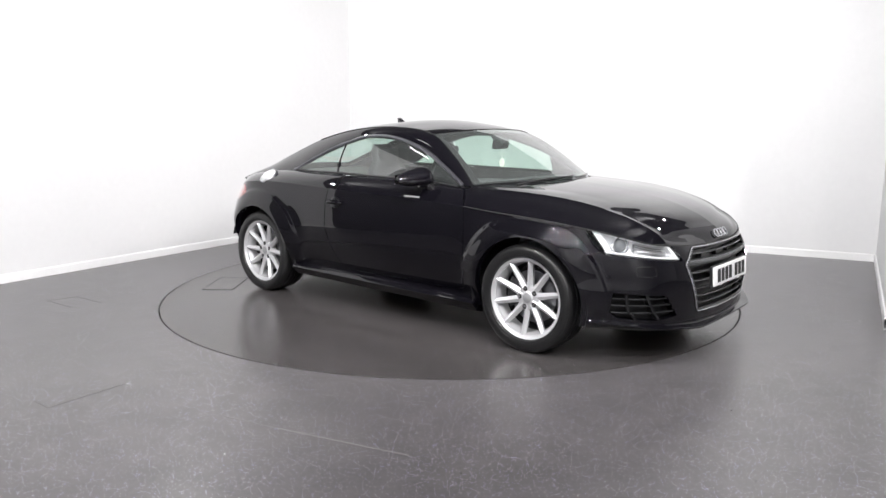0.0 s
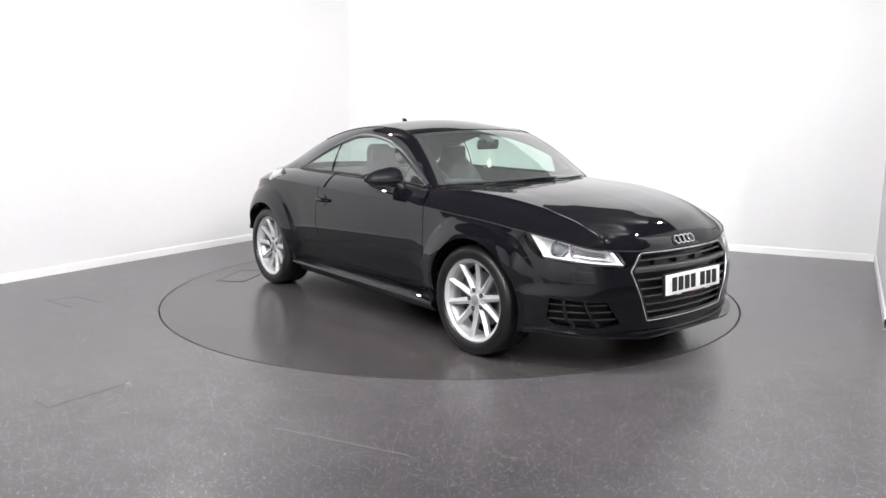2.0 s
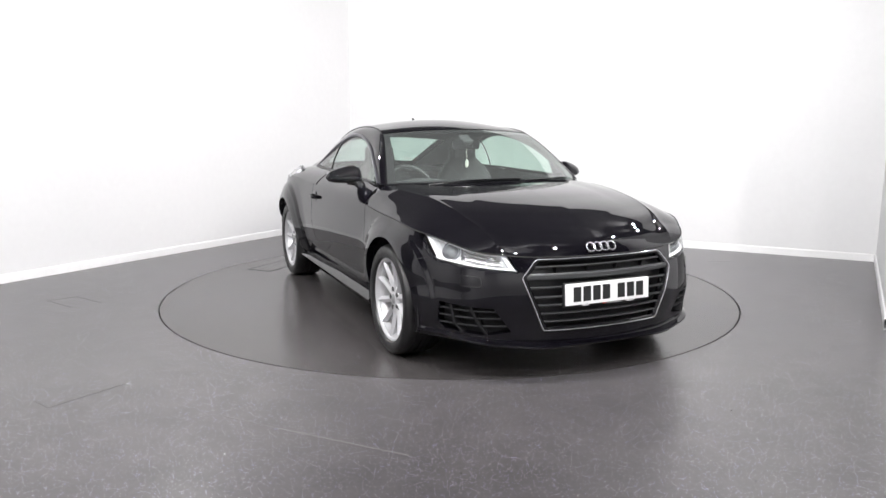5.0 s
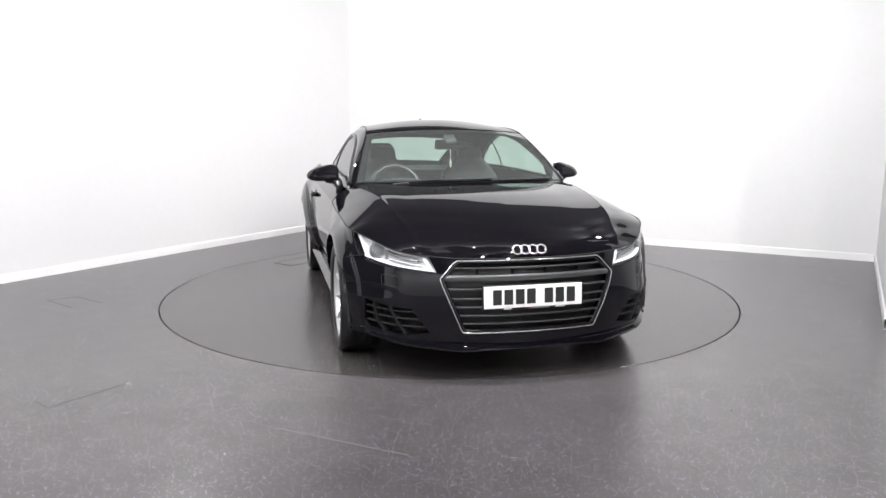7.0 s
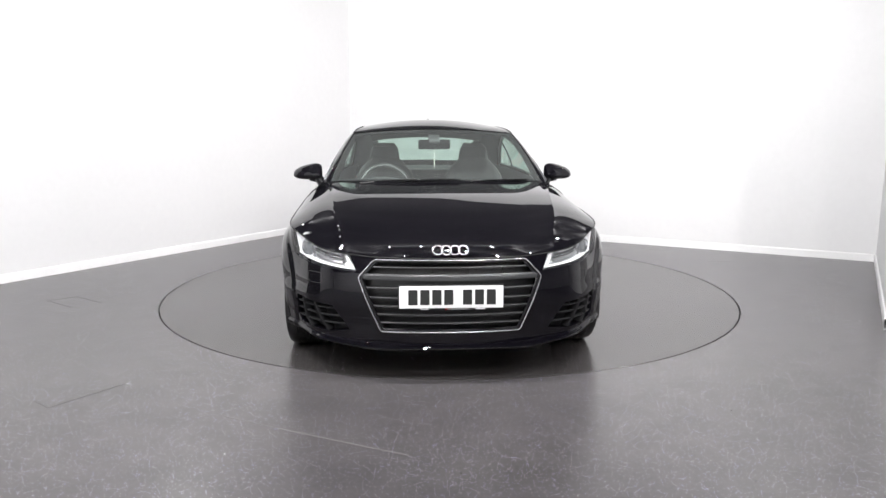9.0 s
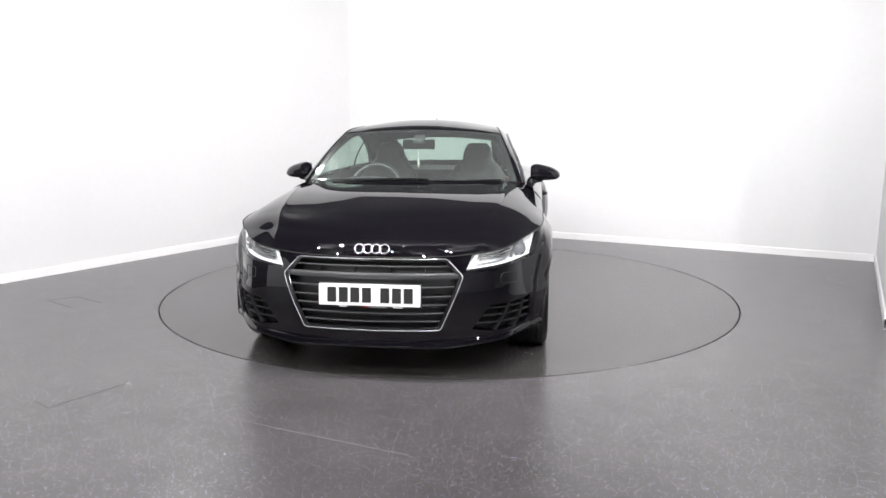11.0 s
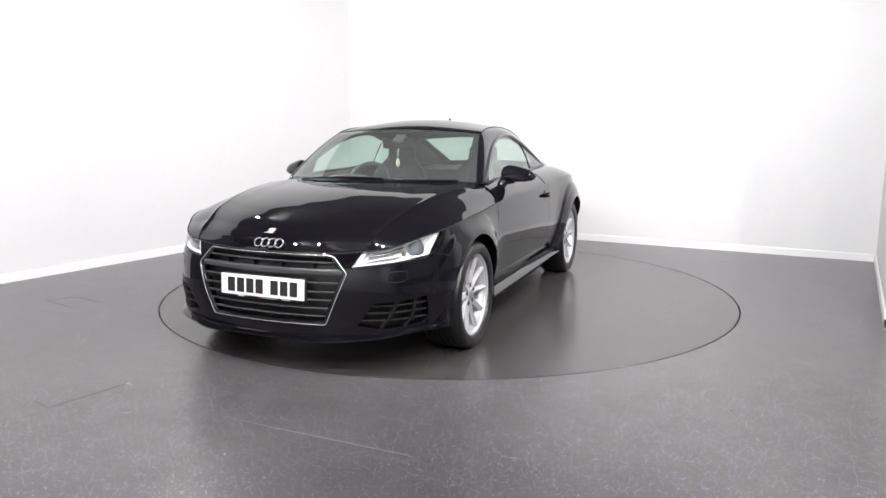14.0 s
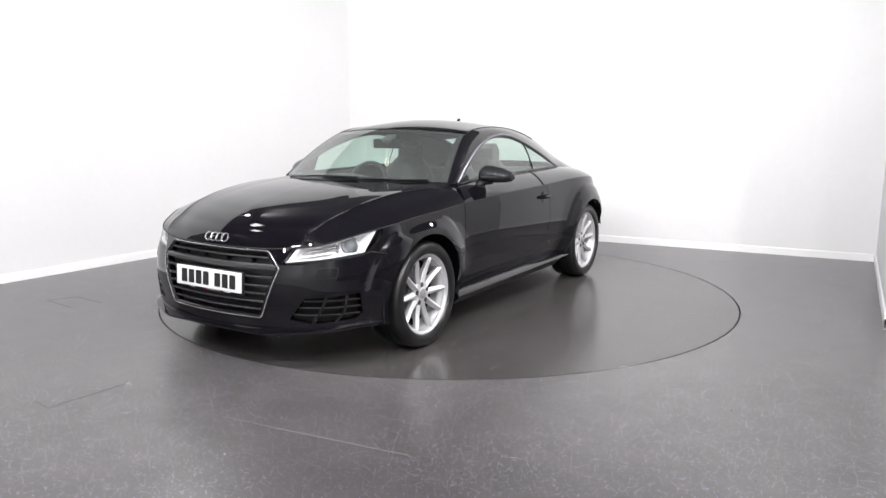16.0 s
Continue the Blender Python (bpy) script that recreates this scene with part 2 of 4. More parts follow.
def wall_between(a, b, name, material=WALL, height=CEILING, thick=0.16, skirt=True):
    a, b = Vector(a), Vector(b)
    d = (b - a).normalized()
    out = Vector((-d.y, d.x))
    poly = [a, b, b + out * thick, a + out * thick]
    w = tagged(part(name, prism([tuple(p) for p in poly], -0.1, height), material, smooth=0), "smooth plain wall painted %s" % {"dark_entrance": "dark grey", "grey_wall_paint": "mid grey"}.get(material.name, "bright white"), "wall", kind="structure")
    if skirt:
        inn = -out
        prof = [(0.0, 0.0), (0.014, 0.0), (0.014, 0.062), (0.009, 0.072), (0.0, 0.075)]
        rows = []
        for p in (a, b):
            rows.append([(p.x + inn.x * u, p.y + inn.y * u, z + 0.001) for u, z in prof])
        part("skirting_board", grid(rows), SKIRT, w, "white gloss skirting board", smooth=0)
    return w


def room():
    n = len(ROOM)
    for i in range(n):
        a, b = ROOM[i], ROOM[(i + 1) % n]
        wall_between(a, b, "wall_%d" % i, PAINTED[i], skirt=PAINTED[i] is WALL)
    # floor with a round pit for the turntable
    k = 192
    verts, faces = [], []
    for r, z in ((R_DISC + 0.006, -0.12), (R_DISC + 0.006, 0.0), (4.2, 0.0), (16.0, 0.0)):
        verts += [(r * math.cos(2 * math.pi * i / k), r * math.sin(2 * math.pi * i / k), z) for i in range(k)]
    for j in range(3):
        faces += [(j * k + i, j * k + (i + 1) % k, (j + 1) * k + (i + 1) % k, (j + 1) * k + i) for i in range(k)]
    f = tagged(part("floor", (verts, faces), FLOOR), "dark grey speckled vinyl floor with dull shine", "floor", kind="structure")
    part("joint_ring", lathe([(R_DISC - 0.03, -0.03), (R_DISC + 0.03, -0.03)], 128, "z"), GAP, f)
    c = tagged(part("ceiling", prism([(-9.6, -9.3), (8.6, -9.3), (8.6, 4.6), (-9.6, 4.6)], CEILING, CEILING + 0.1), CEIL, smooth=0),
               "dark painted ceiling above the lamps", "ceiling", kind="structure")
    return f, c


def floor_line(a, b, width, z=0.0012):
    """A thin flat strip on the floor."""
    a, b = Vector(a), Vector(b)
    d = (b - a).normalized()
    n = Vector((-d.y, d.x)) * width / 2
    a, b = a - d * width / 2, b + d * width / 2
    return prism([tuple(a - n), tuple(b - n), tuple(b + n), tuple(a + n)], z - 0.001, z)


def floor_marks(f):
    """Joints of patches, a pale scratch and a few specks."""
    for a, b, w, m in (((-3.0, -0.51), (-2.85, -0.37), 0.012, MARK), ((-3.0, -0.51), (-2.73, -0.70), 0.006, MARK), ((-2.85, -0.37), (-2.58, -0.56), 0.006, MARK),
                       ((-1.98, -2.53), (-1.87, -2.62), 0.006, MARK), ((-1.87, -2.62), (-1.66, -2.30), 0.006, MARK),
                       ((-0.74, -2.84), (-0.16, -3.10), 0.007, SCUFF_DARK), ((-1.02, -2.71), (-0.72, -2.85), 0.004, SCUFF_DARK), ((1.9, 2.05), (2.35, 1.86), 0.05, SCUFF), ((1.55, 2.1), (1.75, 2.0), 0.03, SCUFF), ((2.5, 1.2), (2.75, 1.25), 0.02, SCUFF)):
        part("vinyl_joint", floor_line(a, b, w), m, f, smooth=0)
    rng = random.Random(4)
    for x, y in ((-0.75, -2.06), (-1.64, -2.29), (2.79, -0.99), (-2.78, 0.09), (1.32, -2.6), (-1.16, -2.22), (2.4, -1.9), (-0.9, -3.1), (1.15, -3.3), (0.05, -3.25)):
        s = rng.uniform(0.0028, 0.005)
        poly = [(x + s * rng.uniform(0.6, 1.2) * math.cos(k), y + 1.3 * s * rng.uniform(0.6, 1.2) * math.sin(k)) for k in np.linspace(0, 2 * math.pi, 8)[:-1]]
        part("speck", prism(poly, 0.0, 0.002), PLATE_WHITE if rng.random() < 0.6 else MARK, f, "small speck of debris on the floor", smooth=0)


def turntable():
    prof = [(0.0, 0.0), (0.7, 0.0), (1.4, 0.0), (R_DISC - 0.008, 0.0), (R_DISC - 0.004, -0.002), (R_DISC - 0.004, -0.08), (0.0, -0.08)]
    t = new("turntable")
    tagged(t, "round dark grey vinyl-covered car turntable flush with floor", "turntable")
    part("disc", lathe(prof, 192, "z"), DISC, t, smooth=10)
    # cut lines of an access hatch in the covering
    back = Matrix.Rotation(radians(39.86), 4, "Z")
    h = [(-1.97, -0.11), (-1.73, -0.11), (-1.73, 0.36), (-1.97, 0.36)]
    for a, b, w in ((0, 1, 0.012), (1, 2, 0.010), (2, 3, 0.003), (3, 0, 0.003)):
        part("hatch_joint", moved(floor_line(h[a], h[b], w), back), GAP, t, "dark joint line of a floor hatch", smooth=0)
    return t


def spotlights():
    for (x, y), target in LAMPS:
        d = new("spotlight")
        tagged(d, "white cylindrical ceiling spotlight, switched on", "ceiling light", "ceiling spotlights")
        d.location = (x, y, CEILING - 0.002)
        part("base", lathe([(0.0, 0.0), (0.05, 0.0), (0.05, -0.02), (0.0, -0.02)], 24, "z"), LAMP_RING, d)
        part("stem", lathe([(0.009, -0.018), (0.009, -0.13)], 12, "z"), LAMP_RING, d)
        m = Matrix.Translation((0, 0, -0.158)) @ look((0, 0, 0), Vector(target) - Vector((x, y, CEILING - 0.16)))
        part("head", moved(lathe([(0.0, 0.07), (0.03, 0.067), (0.037, 0.055), (0.038, -0.064), (0.036, -0.072), (0.033, -0.068)], 32, "z"), m), LAMP_RING, d)
        part("diffuser", moved(lathe([(0.0, -0.066), (0.034, -0.066)], 32, "z"), m), LAMP_GLOW, d)


def ceiling_floodlight():
    """A flat floodlight beside the turntable."""
    p = new("panel_light")
    tagged(p, "small flat ceiling floodlight with white rim, switched on", "ceiling light")
    p.matrix_world = pose(-2.6, -0.48, CEILING - 0.001, 0, 0, -58)
    for a, b, c, d in ((-0.14, -0.12, -0.09, 0.09), (0.12, 0.14, -0.09, 0.09), (-0.12, 0.12, -0.09, -0.07), (-0.12, 0.12, 0.07, 0.09)):
        part("rim", box(a, b, c, d, -0.045, 0.0), LAMP_RING, p, smooth=0)
    part("diffuser", box(-0.12, 0.12, -0.07, 0.07, -0.038, -0.002), PANEL_GLOW, p, "glowing white diffuser", smooth=0)


PANEL_GLOW = glow("panel_diffuser", (1, 0.99, 0.99), 12.0)
SCUFF_DARK = mat("dull_scratch", (0.21, 0.205, 0.20), 0.42, vary=0.3, scale=20)
FLOOR_OB, CEILING_OB = room()
floor_marks(FLOOR_OB)
TURNTABLE = turntable()
spotlights()
ceiling_floodlight()
# ---- car: curves and surfaces (x forward, y to its left, origin between the axles on the ground) ----
class Curve:
    """A smooth curve through points; its parameter is the point's number."""

    def __init__(self, pts):
        self.p = np.asarray(pts, float)
        n = len(self.p)
        d = np.maximum(np.linalg.norm(np.diff(self.p, axis=0), axis=1), 1e-9)
        sl = np.diff(self.p, axis=0) / d[:, None]
        m = np.empty_like(self.p)
        m[0], m[-1] = sl[0], sl[-1]
        if n > 2:
            w = (d[1:] / (d[1:] + d[:-1]))[:, None]
            m[1:-1] = w * sl[:-1] + (1 - w) * sl[1:]
            m[0], m[-1] = 1.5 * sl[0] - 0.5 * m[1], 1.5 * sl[-1] - 0.5 * m[-2]
        self.d, self.m = d, m

    def __call__(self, t):
        t = np.clip(np.atleast_1d(np.asarray(t, float)), 0, len(self.p) - 1)
        i = np.minimum(t.astype(int), len(self.p) - 2)
        f = (t - i)[:, None]
        h = self.d[i][:, None]
        a, b, ma, mb = self.p[i], self.p[i + 1], self.m[i] * h, self.m[i + 1] * h
        return (2 * f ** 3 - 3 * f ** 2 + 1) * a + (f ** 3 - 2 * f ** 2 + f) * ma + (3 * f ** 2 - 2 * f ** 3) * b + (f ** 3 - f ** 2) * mb


def smooth_step(a, b, x):
    f = np.clip((np.asarray(x, float) - a) / (b - a), 0, 1)
    return f * f * (3 - 2 * f)


def profile(xs, ys):
    """A smooth function through (x, y) pairs, x rising."""
    c = Curve(np.column_stack([xs, ys]))
    t = np.linspace(0, len(xs) - 1, 40 * len(xs))
    p = c(t)
    return lambda x: np.interp(x, p[:, 0], p[:, 1])


WHEEL_X, WHEEL_Z, TRACK = 1.2525, 0.319, 0.786
ARCH_R, FLARE_R = 0.362, 0.492
# plan of the body at its widest, from the middle of the nose round to the middle of the tail
PLAN = Curve([(2.100, 0), (2.083, 0.25), (2.028, 0.48), (1.915, 0.70), (1.765, 0.805), (1.60, 0.858), (1.25, 0.878), (0.80, 0.882),
              (0.0, 0.890), (-0.7, 0.893), (-1.25, 0.897), (-1.58, 0.862), (-1.79, 0.755), (-1.95, 0.53), (-2.03, 0.25), (-2.048, 0)])
_t = np.linspace(0, 15, 3000)
_p = PLAN(_t)
_s = np.concatenate([[0], np.cumsum(np.linalg.norm(np.diff(_p, axis=0), axis=1))])
S_END = float(_s[-1])
_g = np.gradient(_p, _s, axis=0)
_g[0], _g[-1] = (0, 1), (0, -1)
_g /= np.linalg.norm(_g, axis=1)[:, None]
top_z = profile([-2.06, -1.8, -1.55, -1.25, -0.6, 0.0, 0.777, 1.05, 1.25, 1.45, 1.63, 1.80, 1.98, 2.06, 2.11],
                [0.800, 0.812, 0.846, 0.872, 0.862, 0.846, 0.818, 0.798, 0.788, 0.773, 0.750, 0.713, 0.665, 0.650, 0.646])
bottom_z = profile([-2.06, -1.7, -1.58, -1.45, -0.9, -0.6, 0.6, 0.9, 1.3, 1.7, 2.11], [0.42, 0.42, 0.385, 0.31, 0.215, 0.185, 0.185, 0.215, 0.215, 0.22, 0.205])
nose_in = profile([0.15, 0.20, 0.26, 0.30, 0.41, 0.50, 0.57, 0.62, 0.66, 0.75], [0.045, 0.018, 0.010, 0.008, -0.002, 0.003, 0.018, 0.036, 0.056, 0.10])
side_in = profile([0.15, 0.22, 0.27, 0.31, 0.38, 0.46, 0.56, 0.66, 0.75, 0.82, 0.90], [0.105, 0.090, 0.076, 0.058, 0.033, 0.013, 0.0, 0.0, 0.004, 0.012, 0.024])
tail_in = profile([0.2, 0.35, 0.45, 0.55, 0.65, 0.80, 0.90], [0.24, 0.16, 0.07, 0.0, 0.04, 0.06, 0.04])


def plan_at(s):
    return np.interp(s, _s, _p[:, 0]), np.interp(s, _s, _p[:, 1]), np.interp(s, _s, _g[:, 1]), -np.interp(s, _s, _g[:, 0])


def s_of_x(x):
    """Where along the side the plan has this x (nose first)."""
    return float(np.interp(-x, -_p[:, 0], _s))


def s_of_y(y):
    """Where across the nose the plan has this y."""
    return float(np.interp(y, _p[:900, 1], _s[:900]))


def crest(s):
    return top_z(plan_at(s)[0])


def body_at(s, z, out=0.0):
    """The lower body's skin at plan length s and height z, pushed outwards by out."""
    s, z = np.asarray(s, float), np.asarray(z, float)
    x, y, nx, ny = plan_at(s)
    d = nx ** 2 * np.where(nx > 0, nose_in(z), tail_in(z)) + ny ** 2 * side_in(z) * (1 - 0.72 * smooth_step(1.42, 1.60, x) * smooth_step(0.50, 0.42, z))
    flare = 0.0
    for wx in (WHEEL_X, -WHEEL_X):
        r = np.hypot(x - wx, z - WHEEL_Z)
        lift = 0.014 * smooth_step(FLARE_R + 0.006, FLARE_R - 0.012, r) + 0.022 * smooth_step(FLARE_R, ARCH_R, r)
        flare = flare + lift * smooth_step(0.0, 0.11, top_z(x) - z) * np.clip(ny, 0, 1) ** 2
        flare = flare + 0.012 * smooth_step(0.62, 0.40, r) * ny ** 2 * smooth_step(0, 0.1, top_z(x) - z)
    d = d + 0.085 * smooth_step(-1.25, -1.85, x) * smooth_step(0.62, 0.90, z)
    d = d + 0.030 * smooth_step(1.58, 1.78, x) * smooth_step(0.40, 0.66, z) * ny ** 2
    d = d - flare - out
    return np.stack([x - nx * d, y - ny * d, z + 0 * d], axis=-1)


def inside(poly, pts):
    poly, pts = np.asarray(poly), np.asarray(pts)
    hit = np.zeros(len(pts), bool)
    j = len(poly) - 1
    for i in range(len(poly)):
        (x1, y1), (x2, y2) = poly[i], poly[j]
        c = (y1 > pts[:, 1]) != (y2 > pts[:, 1])
        with np.errstate(divide="ignore", invalid="ignore"):
            c &= pts[:, 0] < (x2 - x1) * (pts[:, 1] - y1) / (y2 - y1) + x1
        hit ^= c
        j = i
    return hit


def snap(poly, pts, gap):
    """Move points to the nearest place on the outline, and by gap to its outside."""
    poly = np.asarray(poly, float)
    if np.sum(poly[:, 0] * np.roll(poly[:, 1], -1) - np.roll(poly[:, 0], -1) * poly[:, 1]) < 0:
        poly = poly[::-1]
    a, b = poly, np.roll(poly, -1, axis=0)
    e = b - a
    nrm = np.column_stack([e[:, 1], -e[:, 0]]) / np.maximum(np.linalg.norm(e, axis=1), 1e-9)[:, None]
    out = []
    for p in pts:
        f = np.clip(np.sum((p - a) * e, axis=1) / np.maximum(np.sum(e * e, axis=1), 1e-12), 0, 1)
        q = a + e * f[:, None]
        k = np.argmin(np.sum((q - p) ** 2, axis=1))
        out.append(q[k] + nrm[k] * gap)
    out = np.array(out)
    for c in poly:
        d = np.sum((pts - c) ** 2, axis=1)
        k = np.argmin(d)
        if d[k] < 0.0003:
            out[k] = c
    return out


def regions(cuts, step=0.0125, rows=56):
    """Cut the half skin of the lower body along outlines in (s, z). Gives {name: (verts, faces)}, 'body' being the rest."""
    cols = int(S_END / step)
    s = np.linspace(0, S_END, cols)
    lo, hi = bottom_z(plan_at(s)[0]), crest(s)
    v = np.linspace(0, 1, rows)
    sz = np.stack([np.broadcast_to(s, (rows, cols)), lo + (hi - lo) * v[:, None]], axis=-1).reshape(-1, 2)
    idx = np.arange(rows * cols).reshape(rows, cols)
    quads = np.stack([idx[:-1, :-1], idx[:-1, 1:], idx[1:, 1:], idx[1:, :-1]], axis=-1).reshape(-1, 4)
    mid = sz[quads].mean(axis=1)
    label = np.zeros(len(quads), int)
    for k, (name, poly, gap, keep, lip) in enumerate(cuts, 1):
        label[inside(poly, mid)] = k
    result = {}
    for k, name in [(0, "body")] + [(i, c[0]) for i, c in enumerate(cuts, 1) if c[3]]:
        mine = label == k
        q = quads[mine]
        pos = sz.copy()
        lips = []
        for j, (nm, poly, gap, keep, lip) in enumerate(cuts, 1):
            if k not in (0, j):
                continue
            a = np.unique(quads[label == j])
            b = np.unique(quads[label != j])
            edge = np.intersect1d(a, b)
            if k == 0:
                edge = np.intersect1d(edge, np.unique(q))
            if len(edge) == 0:
                continue
            pos[edge] = snap(poly, sz[edge], gap / 2 if k == 0 else -gap / 2)
            lips.append((set(edge.tolist()), lip))
        pos[:, 1] = np.minimum(pos[:, 1], crest(pos[:, 0]))
        pts = body_at(pos[:, 0], pos[:, 1])
        count = {}
        for f in q:
            for i in range(4):
                e = (int(f[i]), int(f[(i + 1) % 4]))
                count[tuple(sorted(e))] = count.get(tuple(sorted(e)), 0) + 1
        _, _, nx, ny = plan_at(pos[:, 0])
        verts, faces = [tuple(p) for p in pts], [tuple(int(i) for i in f) for f in q]
        inner = {}
        for (a, b), c in count.items():
            if c == 1:
                for names, lip in lips:
                    if lip and a in names and b in names:
                        for i in (a, b):
                            if i not in inner:
                                inner[i] = len(verts)
                                verts.append((pts[i][0] - nx[i] * lip, pts[i][1] - ny[i] * lip, pts[i][2]))
                        faces.append((b, a, inner[a], inner[b]))
                        break
        used = sorted({i for f in faces for i in f})
        new_i = {o: n for n, o in enumerate(used)}
        result[name] = ([verts[i] for i in used], [tuple(new_i[i] for i in f) for f in faces])
    return result


def ruled(a, b, nv=8, bulge=0.0, shape=None, extra=None):
    """Skin between two rows of points, bowed outwards."""
    a, b = np.asarray(a), np.asarray(b)
    v = np.linspace(0, 1, nv)
    d = b - a
    t = np.gradient(a, axis=0)
    n = np.cross(t, d)
    n /= np.maximum(np.linalg.norm(n, axis=1), 1e-9)[:, None]
    n *= np.where(n[:, 1] + 0.6 * n[:, 2] < 0, -1, 1)[:, None]
    w = 4 * v * (1 - v) if shape is None else shape(v)
    return a[None] * (1 - v)[:, None, None] + b[None] * v[:, None, None] + n[None] * (bulge * w)[:, None, None]


# long curves of the upper body, from the windscreen's foot to the tail
BELT = Curve([(0.700, 0.752, 0.915), (0.45, 0.742, 0.936), (-0.1, 0.728, 0.950), (-0.513, 0.712, 0.957), (-0.9, 0.690, 0.956), (-1.075, 0.672, 0.957),
              (-1.35, 0.650, 0.942), (-1.65, 0.610, 0.902), (-1.90, 0.565, 0.848)])
HEAD = Curve([(0.695, 0.748, 0.922), (0.482, 0.700, 1.045), (0.235, 0.643, 1.152), (0.0, 0.611, 1.213), (-0.25, 0.598, 1.231), (-0.58, 0.614, 1.160),
              (-0.85, 0.642, 1.058), (-1.075, 0.672, 0.959), (-1.35, 0.650, 0.942), (-1.65, 0.610, 0.902), (-1.90, 0.565, 0.848)])
RAIL = Curve([(0.730, 0.722, 0.925), (0.515, 0.650, 1.104), (0.255, 0.573, 1.248), (-0.06, 0.530, 1.287), (-0.5, 0.512, 1.274), (-0.95, 0.495, 1.190),
              (-1.35, 0.488, 1.058), (-1.72, 0.480, 0.928), (-1.93, 0.47, 0.862)])
SPINE = Curve([(0.975, 0, 0.945), (0.665, 0, 1.130), (0.335, 0, 1.280), (0.06, 0, 1.335), (-0.40, 0, 1.333), (-1.0, 0, 1.226),
               (-1.40, 0, 1.088), (-1.77, 0, 0.940), (-1.965, 0, 0.874)])
HOOD_SPINE = Curve([(2.040, 0, 0.648), (2.024, 0, 0.690), (1.955, 0, 0.748), (1.80, 0, 0.820), (1.50, 0, 0.893), (1.20, 0, 0.930), (0.975, 0, 0.944)])
S_LAMP, S_DOOR = s_of_y(0.535), s_of_x(0.777)


def top_between(t0, t1, n=24, m=14, w0=0.0, w1=1.0):
    """The skin from the roof rail to the spine, crowned across."""
    t = np.linspace(t0, t1, n)
    a, b = RAIL(t), SPINE(t)
    w = np.linspace(w0, w1, m)
    rise = 1 - (1 - w) ** 2
    p = a[:, None, :] + (b - a)[:, None, :] * rise[None, :, None]
    p[:, :, 1] = a[:, 1][:, None] * (1 - w)[None, :]
    return p


def whole(points):
    """Half skin (last column on the middle line) and its mirror image as one."""
    g = grid(points)
    return join(g, flip(g))


RIDGE_AT = profile([0, 0.076, 0.148, 0.293, 0.437, 0.58, 0.726, 0.87, 1.0], [0.96, 0.885, 0.785, 0.665, 0.612, 0.610, 0.623, 0.648, 0.660])


def hood_points(n=70, m=90, du=0.996, v0=0.004):
    """Bonnet half: a patch between nose, spine, wing and screen; one grid line follows the crease."""
    v = v0 + (1 - v0) * np.linspace(0, 1, n)
    vv = v[:, None]
    ridge_at = RIDGE_AT(vv)
    f = np.linspace(0, 1, m)[None, :]
    k = round(0.62 * (m - 1)) / (m - 1)
    uu = np.where(f < k, ridge_at * f / k, ridge_at + (du - ridge_at) * (f - k) / (1 - k))
    sf = uu * S_LAMP
    front = body_at(sf, crest(sf))
    sv = S_LAMP + v * (S_DOOR - S_LAMP)
    side = body_at(sv, crest(sv))
    spine = HOOD_SPINE(v ** 0.85 * 6)
    rear_line = Curve([(0.975, 0, 0.944), (0.955, 0.25, 0.942), (0.895, 0.48, 0.937), (0.775, 0.70, 0.924), (0.765, 0.80, 0.885),
                       tuple(body_at(S_DOOR, crest(S_DOOR)))])
    rear = rear_line(uu.ravel() * 5).reshape(n, m, 3)
    U, V = uu[:, :, None], v[:, None, None]
    a, b = (body_at(q * S_LAMP, crest(q * S_LAMP)) for q in (0.0, du))
    c, d = rear_line(np.array([0.0, du * 5]))
    p = (1 - V) * front + V * rear + (1 - U) * spine[:, None] + U * side[:, None] \
        - ((1 - V) * ((1 - U) * a + U * b) + V * ((1 - U) * c + U * d))
    drop = (spine[:, 2] - side[:, 2])[:, None]
    swell = drop * (uu - uu ** 4) * (1 - vv)
    ridge = 0.013 * np.exp(-np.abs(uu - ridge_at) / 0.06) * smooth_step(0.02, 0.2, vv) * smooth_step(1.0, 0.85, vv)
    p[:, :, 2] += swell + ridge
    return p[:, ::-1]


# ---- car: body ----
CAR = new("car")
tagged(CAR, "glossy black two-door sports coupe parked on the turntable", "car")
SX = s_of_x
# outlines on the skin, in plan length and height
GRILLE_YZ = [(-0.1, 0.638), (0.392, 0.638), (0.466, 0.552), (0.354, 0.278), (-0.1, 0.278)]
GRILLE = [(s_of_y(max(y, 0)) if y > 0 else -0.1, z) for y, z in GRILLE_YZ]
LAMP = [(s_of_y(0.482), 0.577), (s_of_y(0.532), 0.663), (s_of_y(0.535), 0.80), (SX(1.62), 0.90), (SX(1.612), 0.735), (SX(1.645), 0.680),
        (SX(1.70), 0.624), (SX(1.75), 0.612)]
INTAKE = [(s_of_y(0.515), 0.276), (s_of_y(0.600), 0.398), (SX(1.765), 0.416), (SX(1.75), 0.305), (SX(1.79), 0.272), (s_of_y(0.63), 0.258)]
DOOR = [(SX(0.777), 0.95), (SX(0.790), 0.70), (SX(0.790), 0.40), (SX(0.765), 0.305), (SX(0.70), 0.285), (SX(-0.25), 0.285), (SX(-0.34), 0.295),
        (SX(-0.42), 0.40), (SX(-0.485), 0.58), (SX(-0.475), 0.75), (SX(-0.44), 0.95)]
